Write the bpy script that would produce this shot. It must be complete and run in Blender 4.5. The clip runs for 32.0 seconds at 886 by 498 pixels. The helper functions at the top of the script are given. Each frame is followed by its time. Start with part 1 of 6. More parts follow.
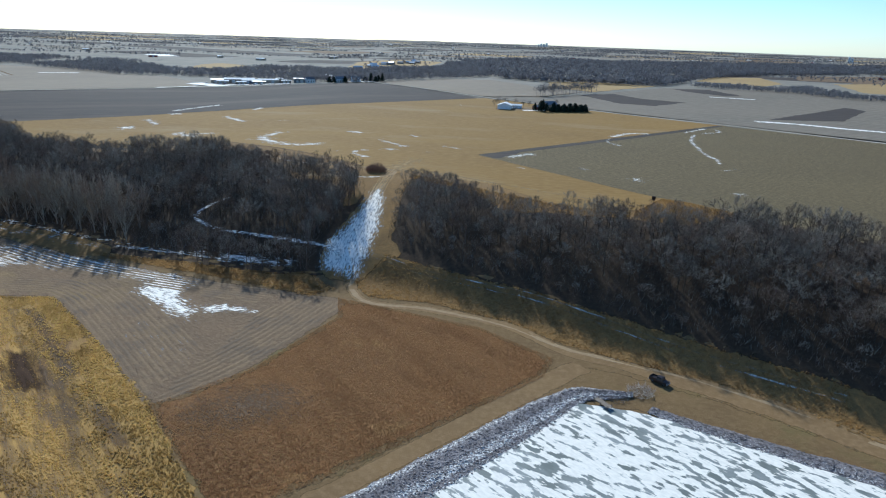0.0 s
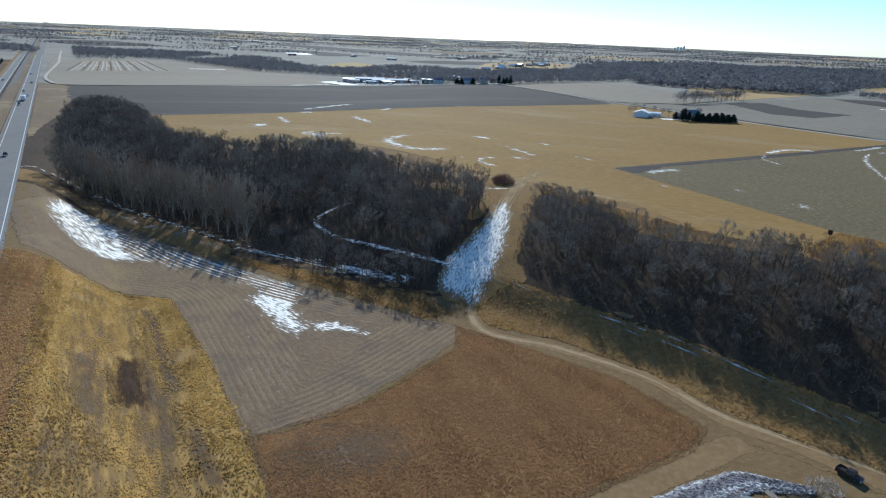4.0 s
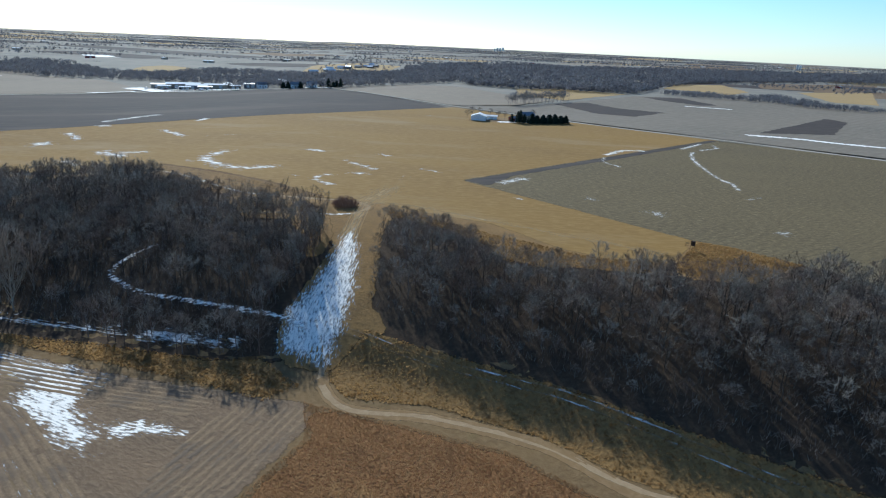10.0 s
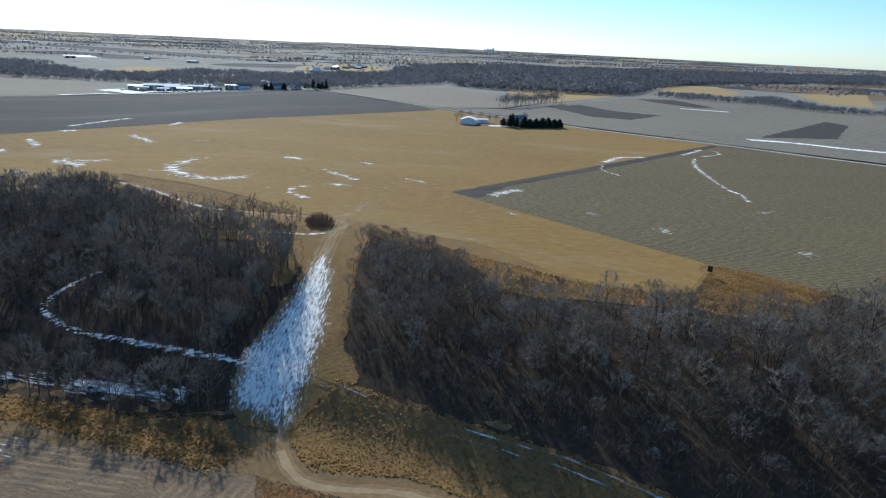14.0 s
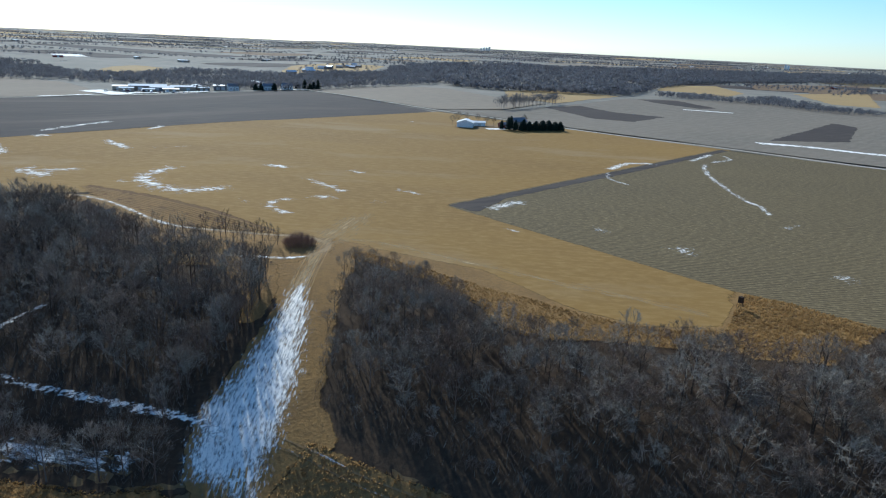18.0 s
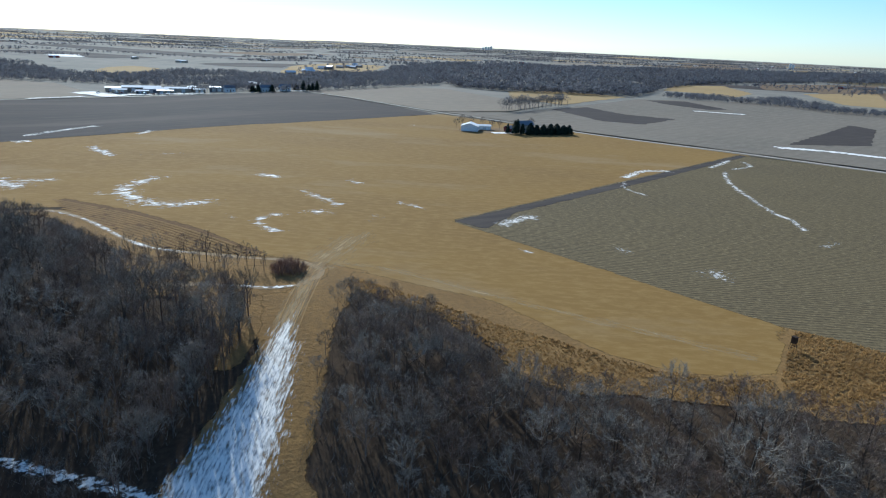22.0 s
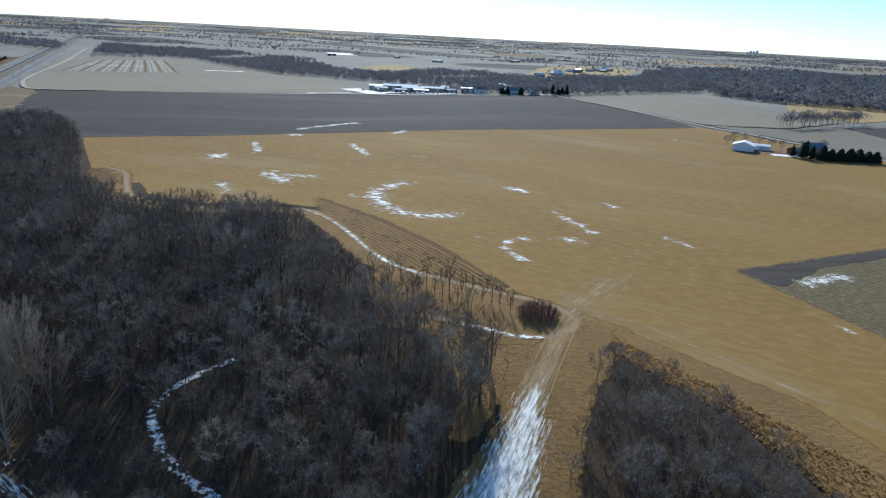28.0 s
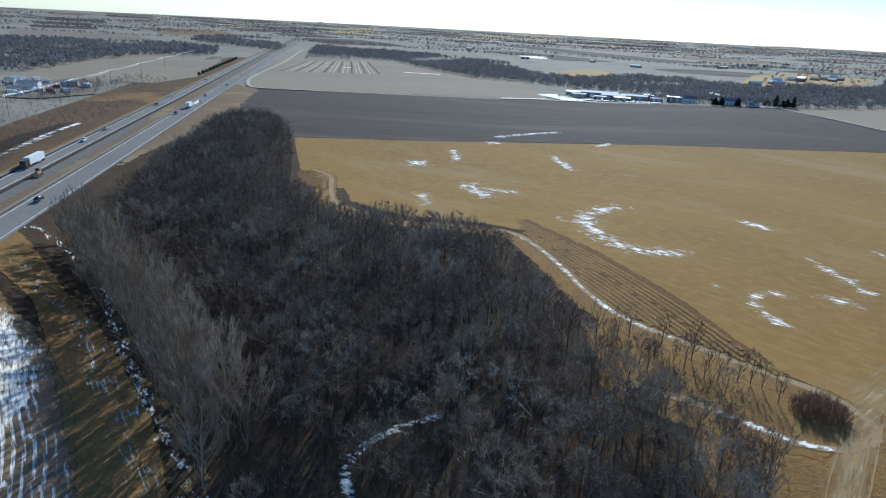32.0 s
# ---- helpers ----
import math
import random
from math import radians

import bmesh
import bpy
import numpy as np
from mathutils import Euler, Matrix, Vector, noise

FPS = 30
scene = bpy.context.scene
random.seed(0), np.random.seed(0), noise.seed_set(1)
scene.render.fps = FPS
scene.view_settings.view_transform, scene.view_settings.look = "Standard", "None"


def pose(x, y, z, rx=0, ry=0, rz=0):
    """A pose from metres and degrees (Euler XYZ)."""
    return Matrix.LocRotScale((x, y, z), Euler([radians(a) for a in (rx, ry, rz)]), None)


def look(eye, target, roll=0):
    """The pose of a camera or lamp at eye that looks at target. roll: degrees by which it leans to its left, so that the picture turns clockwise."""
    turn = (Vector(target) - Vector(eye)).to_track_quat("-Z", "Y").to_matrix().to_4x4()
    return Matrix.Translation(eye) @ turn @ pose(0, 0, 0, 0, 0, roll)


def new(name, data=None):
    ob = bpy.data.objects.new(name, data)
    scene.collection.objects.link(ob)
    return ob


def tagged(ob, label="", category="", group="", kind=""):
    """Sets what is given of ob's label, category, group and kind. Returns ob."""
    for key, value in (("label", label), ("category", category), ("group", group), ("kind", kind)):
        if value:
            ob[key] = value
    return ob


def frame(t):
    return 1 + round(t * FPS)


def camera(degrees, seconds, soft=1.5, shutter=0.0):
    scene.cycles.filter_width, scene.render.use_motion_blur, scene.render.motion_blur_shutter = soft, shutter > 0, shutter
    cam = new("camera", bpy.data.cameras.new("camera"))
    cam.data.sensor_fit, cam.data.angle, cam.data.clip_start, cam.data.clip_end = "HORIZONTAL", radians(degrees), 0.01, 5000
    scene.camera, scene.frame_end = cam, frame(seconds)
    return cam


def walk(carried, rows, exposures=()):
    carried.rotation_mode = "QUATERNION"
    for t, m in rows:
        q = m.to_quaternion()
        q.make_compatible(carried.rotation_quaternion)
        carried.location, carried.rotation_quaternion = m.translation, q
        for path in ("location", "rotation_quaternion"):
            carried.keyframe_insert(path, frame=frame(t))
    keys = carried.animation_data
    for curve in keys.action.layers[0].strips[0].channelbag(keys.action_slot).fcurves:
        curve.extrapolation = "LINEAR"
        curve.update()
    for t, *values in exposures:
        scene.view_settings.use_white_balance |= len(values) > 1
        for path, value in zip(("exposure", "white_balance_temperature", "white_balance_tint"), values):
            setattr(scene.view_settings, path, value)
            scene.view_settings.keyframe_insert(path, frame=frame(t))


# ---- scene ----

# ---- camera ----
cam = camera(69.3, 32.0, 1.1)
PATH = [
    (0, (2.211, -216.565, 60.729), (2.386, -214.675, 60.098), 2.0),
    (1, (1.964, -211.284, 60.552), (2.043, -209.388, 59.92), 2.1),
    (2, (1.092, -206.145, 60.686), (1.025, -204.25, 60.049), 2.3),
    (3, (0.138, -200.735, 60.666), (-0.022, -198.846, 60.027), 2.3),
    (3.5, (-0.712, -197.859, 60.593), (-0.89, -195.973, 59.953), 2.4),
    (5.5, (-3.705, -186.412, 60.876), (-3.872, -184.525, 60.234), 2.9),
    (6, (-4.146, -183.457, 60.974), (-4.26, -181.566, 60.334), 2.8),
    (7, (-5.03, -177.539, 61.213), (-4.992, -175.642, 60.58), 2.8),
    (8, (-5.282, -171.685, 61.324), (-5.088, -169.795, 60.699), 2.8),
    (9, (-4.965, -165.214, 61.121), (-4.68, -163.334, 60.502), 2.8),
    (10, (-4.115, -159.042, 60.791), (-3.804, -157.165, 60.174), 2.7),
    (11, (-2.869, -153.193, 60.77), (-2.546, -151.318, 60.155), 2.8),
    (12, (-1.41, -147.141, 61.0), (-1.081, -145.267, 60.385), 2.8),
    (13, (0.192, -140.293, 60.677), (0.526, -138.42, 60.061), 2.8),
    (14, (1.498, -133.875, 60.344), (1.837, -132.002, 59.73), 2.8),
    (14.5, (2.005, -130.767, 60.309), (2.347, -128.894, 59.696), 2.9),
    (16.5, (4.39, -119.062, 60.363), (4.737, -117.19, 59.749), 3.0),
    (17, (5.03, -116.193, 60.477), (5.376, -114.322, 59.862), 2.9),
    (18, (5.941, -110.533, 60.615), (6.291, -108.663, 59.998), 2.8),
    (19, (6.748, -105.574, 60.902), (7.099, -103.704, 60.284), 2.8),
    (20, (7.478, -100.0, 61.122), (7.829, -98.131, 60.503), 2.7),
    (21, (8.052, -93.879, 60.992), (8.404, -92.01, 60.373), 2.7),
    (22, (8.388, -88.257, 60.918), (8.733, -86.387, 60.299), 2.7),
    (23, (8.148, -82.905, 60.952), (8.485, -81.033, 60.333), 2.7),
    (24, (7.226, -77.434, 60.835), (7.485, -75.55, 60.213), 2.8),
    (25, (6.159, -72.879, 61.268), (6.279, -70.984, 60.639), 2.8),
    (25.5, (5.738, -70.815, 61.346), (5.777, -68.918, 60.713), 2.8),
    (27.5, (0.626, -61.335, 61.465), (0.356, -59.462, 60.819), 3.0),
    (28, (-1.173, -58.975, 61.454), (-1.508, -57.113, 60.806), 3.1),
    (29, (-4.816, -53.867, 61.619), (-5.31, -52.043, 60.966), 3.1),
    (30, (-9.374, -48.962, 61.596), (-10.052, -47.201, 60.933), 3.2),
    (31, (-14.644, -44.416, 61.559), (-15.433, -42.703, 60.893), 3.3),
    (32, (-20.143, -39.475, 61.76), (-20.977, -37.784, 61.092), 3.0),
]
walk(cam, [(t, look(eye, target, roll)) for t, eye, target, roll in PATH], [(0, 0.14, 4940, 3.2), (32, 0.14, 4940, 3.2)])

# ---- light ----
SUN_AZ, SUN_EL = -12.5, 27.0  # degrees from +y towards +x, and above the horizon
world = bpy.data.worlds.new("winter_sky")
scene.world = world
world.use_nodes = True
wn = world.node_tree
sky = wn.nodes.new("ShaderNodeTexSky")
sky.sky_type = "NISHITA"
sky.sun_disc = False
sky.sun_elevation = radians(SUN_EL)
sky.sun_rotation = radians(SUN_AZ)
sky.air_density, sky.dust_density, sky.ozone_density = 1.0, 0.08, 4.0
wn.links.new(sky.outputs[0], wn.nodes["Background"].inputs[0])
wn.nodes["Background"].inputs[1].default_value = 0.114
sun = new("sun", bpy.data.lights.new("sun", "SUN"))
sun.data.energy, sun.data.angle, sun.data.color = 5.6, radians(0.6), (1.0, 0.89, 0.72)
sun.matrix_world = look((0, 0, 0), (math.sin(radians(180 + SUN_AZ)), math.cos(radians(180 + SUN_AZ)), -math.tan(radians(SUN_EL))))

# ---- materials ----
def base_material(name, rough=0.9, spec=0.2):
    m = bpy.data.materials.new(name)
    m.use_nodes = True
    b = m.node_tree.nodes["Principled BSDF"]
    b.inputs["Roughness"].default_value = rough
    b.inputs["Specular IOR Level"].default_value = spec
    return m, m.node_tree, b


def node(nt, kind, **kw):
    n = nt.nodes.new(kind)
    for k, v in kw.items():
        if k in n.inputs:
            n.inputs[k].default_value = v
    return n


def mixed(nt, fac, a, b):
    n = nt.nodes.new("ShaderNodeMix")
    n.data_type = "RGBA"
    nt.links.new(fac, n.inputs[0])
    for value, at in ((a, 6), (b, 7)):
        if isinstance(value, tuple):
            n.inputs[at].default_value = (*value, 1)
        else:
            nt.links.new(value, n.inputs[at])
    return n.outputs[2]


def ramp(nt, src, lo, hi):
    n = nt.nodes.new("ShaderNodeMapRange")
    n.inputs[1].default_value, n.inputs[2].default_value = lo, hi
    nt.links.new(src, n.inputs[0])
    return n.outputs[0]


def placed(nt, angle=0.0, stretch=(1, 1, 1)):
    g = nt.nodes.new("ShaderNodeNewGeometry")
    mp = nt.nodes.new("ShaderNodeMapping")
    mp.vector_type = "TEXTURE"
    mp.inputs["Rotation"].default_value = (0, 0, radians(angle))
    mp.inputs["Scale"].default_value = stretch
    nt.links.new(g.outputs["Position"], mp.inputs[0])
    return mp.outputs[0]


def noisy(nt, vec, scale, detail=4.0, rough=0.6):
    n = nt.nodes.new("ShaderNodeTexNoise")
    n.inputs["Scale"].default_value, n.inputs["Detail"].default_value, n.inputs["Roughness"].default_value = scale, detail, rough
    nt.links.new(vec, n.inputs["Vector"])
    return n.outputs[0]


def soil(name, c1, c2, c3, big=0.02, small=0.9, angle=0.0, rows=0.0, row_mix=0.5, streak=1.0, bump=0.3, c4=None, spot=0.0, spot_at=(0.6, 0.7)):
    """Field surface: broad blotches c1-c2, fine grain to c3, optional rows (spacing in metres) along the angle, spots of c4."""
    m, nt, b = base_material(name, 0.95, 0.05)
    flat = placed(nt)
    along = placed(nt, angle, (streak, 1, 1))
    col = mixed(nt, ramp(nt, noisy(nt, along, big, 5, 0.6), 0.36, 0.64), c1, c2)
    grain = noisy(nt, along, small, 6, 0.7)
    col = mixed(nt, ramp(nt, grain, 0.45, 0.72), col, c3)
    height = grain
    if rows:
        w = nt.nodes.new("ShaderNodeTexWave")
        w.inputs["Scale"].default_value = 6.2832 / rows / 20
        w.inputs["Distortion"].default_value = 0.7
        w.inputs["Detail"].default_value = 2.0
        w.inputs["Detail Scale"].default_value = 0.6
        nt.links.new(placed(nt, angle + 90), w.inputs["Vector"])
        f = nt.nodes.new("ShaderNodeMath")
        f.operation = "MULTIPLY"
        f.inputs[1].default_value = row_mix
        nt.links.new(w.outputs[1], f.inputs[0])
        col = mixed(nt, f.outputs[0], col, c3)
    if c4:
        s = noisy(nt, along, spot, 5, 0.65)
        col = mixed(nt, ramp(nt, s, *spot_at), col, c4)
    nt.links.new(col, b.inputs["Base Color"])
    bp = nt.nodes.new("ShaderNodeBump")
    bp.inputs["Strength"].default_value, bp.inputs["Distance"].default_value = bump, 0.4
    nt.links.new(height, bp.inputs["Height"])
    nt.links.new(bp.outputs[0], b.inputs["Normal"])
    # the sheet's frayed margin: bare where the fade kept on the mesh and a fine noise say so
    a = nt.nodes.new("ShaderNodeAttribute")
    a.attribute_name = "fade"
    fray = nt.nodes.new("ShaderNodeMath")
    fray.operation = "MULTIPLY_ADD"
    fray.inputs[1].default_value = 0.9
    nt.links.new(noisy(nt, flat, 0.55, 4, 0.7), fray.inputs[0])
    nt.links.new(a.outputs["Fac"], fray.inputs[2])
    open_ = nt.nodes.new("ShaderNodeMapRange")
    open_.inputs[1].default_value, open_.inputs[2].default_value, open_.inputs[3].default_value, open_.inputs[4].default_value = 0.92, 1.12, 1.0, 0.0
    nt.links.new(fray.outputs[0], open_.inputs[0])
    nt.links.new(open_.outputs[0], b.inputs["Alpha"])
    return m


def paint(name, c, rough=0.6, metal=0.0, spec=0.3, vary=0.25, scale=2.0):
    m, nt, b = base_material(name, rough, spec)
    b.inputs["Metallic"].default_value = metal
    dark = tuple(v * (1 - vary) for v in c)
    col = mixed(nt, ramp(nt, noisy(nt, placed(nt), scale, 5), 0.35, 0.65), c, dark)
    nt.links.new(col, b.inputs["Base Color"])
    return m


def bark(name, dark, light, russet=0.55):
    """Bark whose tint differs from tree to tree: by the object, and by the tint kept on joined meshes."""
    m, nt, b = base_material(name, 0.9, 0.15)
    o = nt.nodes.new("ShaderNodeObjectInfo")
    a = nt.nodes.new("ShaderNodeAttribute")
    a.attribute_name = "tint"
    f = nt.nodes.new("ShaderNodeMath")
    f.operation = "ADD"
    nt.links.new(o.outputs["Random"], f.inputs[0])
    nt.links.new(a.outputs["Fac"], f.inputs[1])
    g = nt.nodes.new("ShaderNodeMath")
    g.operation = "FRACT"
    nt.links.new(f.outputs[0], g.inputs[0])
    h = nt.nodes.new("ShaderNodeMath")
    h.operation = "POWER"
    h.inputs[1].default_value = 1.9
    nt.links.new(g.outputs[0], h.inputs[0])
    col = mixed(nt, h.outputs[0], dark, light)
    gi = nt.nodes.new("ShaderNodeNewGeometry")
    isl = nt.nodes.new("ShaderNodeMath")
    isl.operation = "POWER"
    isl.inputs[1].default_value = 3.0
    nt.links.new(gi.outputs["Random Per Island"], isl.inputs[0])
    col = mixed(nt, isl.outputs[0], col, tuple(min(1.0, v * 1.15) for v in light))
    col2 = mixed(nt, ramp(nt, noisy(nt, placed(nt), 0.11, 2), 0.42, 0.62), col, (0.20, 0.105, 0.062))
    mixn = nt.nodes.new("ShaderNodeMix")
    mixn.data_type = "RGBA"
    mixn.inputs[0].default_value = russet
    nt.links.new(col, mixn.inputs[6])
    nt.links.new(col2, mixn.inputs[7])
    stem = nt.nodes.new("ShaderNodeMath")
    stem.operation = "GREATER_THAN"
    stem.inputs[1].default_value = 5.0
    nt.links.new(a.outputs["Fac"], stem.inputs[0])
    nt.links.new(mixed(nt, stem.outputs[0], mixn.outputs[2], tuple(0.9 * v for v in dark)), b.inputs["Base Color"])
    return m


MAT = {
    "ground": soil("fallow_ground", (0.27, 0.235, 0.18), (0.20, 0.18, 0.14), (0.31, 0.27, 0.205), 0.004, 0.03),
    # litter brown, darkened: some of the wood's shade is in the colour
    "litter": soil("shade_darkened_litter", (0.064, 0.043, 0.026), (0.048, 0.034, 0.022), (0.096, 0.064, 0.037), 0.06, 0.8),
    "wheat": soil("golden_stubble", (0.268, 0.160, 0.045), (0.220, 0.130, 0.040), (0.315, 0.200, 0.070), 0.012, 0.5, -14, 0, 0.5, 2.5, 0.15, (0.315, 0.218, 0.105), 0.02, (0.53, 0.74)),
    "corn": soil("corn_stubble", (0.092, 0.070, 0.037), (0.066, 0.052, 0.031), (0.235, 0.175, 0.086), 0.015, 1.4, -14, 1.5, 0.5, 3.0, 0.3, (0.30, 0.228, 0.12), 1.5, (0.57, 0.69)),
    "dark": soil("bare_dark_field", (0.076, 0.060, 0.049), (0.058, 0.047, 0.041), (0.10, 0.08, 0.062), 0.01, 0.25, 20, 6.0, 0.2, 7.0, 0.3, (0.145, 0.117, 0.09), 0.011, (0.52, 0.70)),
    "grey": soil("grey_stubble", (0.22, 0.18, 0.13), (0.18, 0.15, 0.11), (0.26, 0.215, 0.155), 0.008, 0.2, 35, 9.0, 0.25, 3.0, 0.3),
    "pale": soil("pale_stubble", (0.27, 0.215, 0.15), (0.23, 0.185, 0.13), (0.31, 0.25, 0.175), 0.008, 0.2, 35, 9.0, 0.25, 3.0, 0.3),
    "gold": soil("far_gold_field", (0.40, 0.27, 0.11), (0.34, 0.23, 0.10), (0.43, 0.31, 0.15), 0.01, 0.2),
    "tilled": soil("tilled_soil", (0.205, 0.138, 0.08), (0.165, 0.115, 0.07), (0.255, 0.178, 0.104), 0.05, 1.3, -40, 0, 0.4, 2.0, 0.9, (0.26, 0.18, 0.085), 0.035, (0.55, 0.70)),
    "ridge": soil("tilled_brown_strip", (0.145, 0.08, 0.031), (0.115, 0.065, 0.027), (0.20, 0.118, 0.048), 0.06, 0.9),
    "straw": soil("straw_on_soil", (0.235, 0.162, 0.091), (0.195, 0.134, 0.079), (0.29, 0.205, 0.115), 0.08, 1.2, 0, 0, 0.5, 1.0, 0.6, (0.17, 0.125, 0.082), 0.1, (0.48, 0.62)),
    "yellow": soil("yellow_dry_grass", (0.44, 0.275, 0.082), (0.36, 0.222, 0.07), (0.27, 0.165, 0.06), 0.06, 1.1, -58, 0, 0.5, 4.0, 0.9, (0.23, 0.135, 0.062), 0.09, (0.53, 0.66)),
    "brown": soil("russet_dry_grass", (0.235, 0.116, 0.045), (0.19, 0.096, 0.04), (0.30, 0.18, 0.072), 0.05, 1.1, 20, 0, 0.5, 1.0, 0.9, (0.36, 0.215, 0.08), 0.06, (0.60, 0.74)),
    "grass": soil("dry_tussock_grass", (0.285, 0.168, 0.058), (0.225, 0.134, 0.05), (0.165, 0.102, 0.042), 0.08, 1.0, 0, 0, 0.5, 1.0, 0.9, (0.165, 0.105, 0.046), 0.03, (0.60, 0.74)),
    "dirt": soil("packed_dirt_road", (0.235, 0.15, 0.067), (0.195, 0.124, 0.057), (0.275, 0.182, 0.09), 0.06, 0.7),
    "gravel": soil("pale_gravel", (0.42, 0.36, 0.28), (0.36, 0.31, 0.24), (0.50, 0.44, 0.35), 0.05, 0.5),
    "track": soil("pale_wheel_track", (0.325, 0.23, 0.125), (0.28, 0.195, 0.105), (0.37, 0.27, 0.155), 0.1, 0.9),
    "snow": soil("old_snow", (0.90, 0.86, 0.79), (0.82, 0.78, 0.72), (0.70, 0.66, 0.60), 0.2, 2.0, 0, 0, 0.5, 1.0, 0.3),
    "concrete": soil("concrete_pavement", (0.205, 0.188, 0.165), (0.18, 0.166, 0.147), (0.24, 0.22, 0.195), 0.03, 0.6, 0, 0, 0.5, 1, 0.05),
    "asphalt": soil("worn_asphalt", (0.155, 0.14, 0.123), (0.18, 0.162, 0.143), (0.13, 0.117, 0.103), 0.04, 0.6, 0, 0, 0.5, 1, 0.1),
    "embank": soil("reddish_brown_verge", (0.195, 0.135, 0.075), (0.16, 0.108, 0.063), (0.24, 0.172, 0.10), 0.02, 0.5, 0, 0, 0.5, 1.0, 0.5, (0.27, 0.20, 0.11), 0.03, (0.55, 0.68)),
    "bark": bark("grey_brown_bark", (0.05, 0.039, 0.031), (0.19, 0.158, 0.13)),
    "twig": bark("grey_brown_twigs", (0.066, 0.053, 0.040), (0.325, 0.285, 0.222), 0.42),
    # bluish grey: the haze of distance is put into the twig colour
    "hazed_farwood": bark("haze_tinted_far_twigs", (0.095, 0.094, 0.10), (0.175, 0.173, 0.18), 0.08),
    "palebark": bark("pale_grey_poplar_bark", (0.20, 0.165, 0.115), (0.42, 0.36, 0.27)),
    "reed": paint("reddish_thicket_twigs", (0.30, 0.175, 0.11), 0.9),
    "earth": soil("damp_bare_earth", (0.19, 0.123, 0.054), (0.155, 0.10, 0.046), (0.225, 0.148, 0.07), 0.07, 0.7, 0, 0, 0.5, 1, 0.6, (0.165, 0.124, 0.05), 0.05, (0.56, 0.70)),
    "rough": soil("rough_dark_grass", (0.125, 0.078, 0.042), (0.09, 0.06, 0.038), (0.175, 0.11, 0.055), 0.03, 0.4, 0, 0, 0.5, 1, 0.8, (0.23, 0.135, 0.058), 0.014, (0.53, 0.62)),
    "mud": soil("dark_wet_mud", (0.055, 0.038, 0.026), (0.045, 0.032, 0.024), (0.08, 0.055, 0.036), 0.2, 0.8),
    "faint": soil("faint_wheel_track", (0.345, 0.215, 0.085), (0.315, 0.195, 0.075), (0.38, 0.25, 0.115), 0.1, 0.9),
    "needle": paint("dark_evergreen_needles", (0.022, 0.036, 0.02), 0.8, 0, 0.2, 0.4, 0.8),
    "white": paint("white_painted_metal", (0.78, 0.78, 0.76), 0.5),
    "tan": paint("tan_siding", (0.45, 0.36, 0.26), 0.7),
    "red": paint("barn_red_siding", (0.25, 0.06, 0.045), 0.7),
    "roof": paint("grey_roofing", (0.20, 0.20, 0.21), 0.6),
    # snow on the shed roofs; on the barn its white paints sun glare
    "snow_glare_roof": paint("snow_and_glare_on_a_roof", (0.86, 0.84, 0.79), 0.85, 0, 0.2, 0.12, 0.4),
    "steel": paint("galvanised_steel", (0.55, 0.56, 0.58), 0.35, 0.6),
    "white_line": paint("road_marking_paint", (0.7, 0.69, 0.66), 0.7),
    "palewood": paint("pale_cut_brush", (0.72, 0.64, 0.53), 0.85),
    "wood": paint("weathered_wood", (0.28, 0.22, 0.16), 0.85),
    "black": paint("black_painted", (0.02, 0.02, 0.022), 0.4),
    "rubber": paint("tyre_rubber", (0.02, 0.02, 0.02), 0.8),
    "glass": paint("dark_window_glass", (0.03, 0.035, 0.04), 0.08, 0, 0.6),
    "carpaint": paint("dark_vehicle_paint", (0.05, 0.035, 0.028), 0.3, 0.2, 0.5, 0.1),
}


def ice_material():
    m, nt, b = base_material("snow_flecked_ice", 0.5, 0.18)
    v = placed(nt, -47, (2.4, 1.0, 1.0))
    n = noisy(nt, v, 0.62, 3, 0.55)
    n2 = noisy(nt, placed(nt), 0.05, 2, 0.5)
    add = nt.nodes.new("ShaderNodeMath")
    add.operation = "MULTIPLY_ADD"
    add.inputs[1].default_value = 0.35
    nt.links.new(n2, add.inputs[0])
    nt.links.new(n, add.inputs[2])
    f = ramp(nt, add.outputs[0], 0.615, 0.665)
    dark = mixed(nt, ramp(nt, noisy(nt, v, 0.2, 3), 0.4, 0.6), (0.17, 0.18, 0.155), (0.30, 0.305, 0.275))
    white = mixed(nt, ramp(nt, noisy(nt, v, 1.6, 4), 0.4, 0.65), (0.93, 0.86, 0.73), (0.80, 0.74, 0.63))
    nt.links.new(mixed(nt, f, dark, white), b.inputs["Base Color"])
    nt.links.new(ramp(nt, add.outputs[0], 0.2, 0.8), b.inputs["Roughness"])
    return m


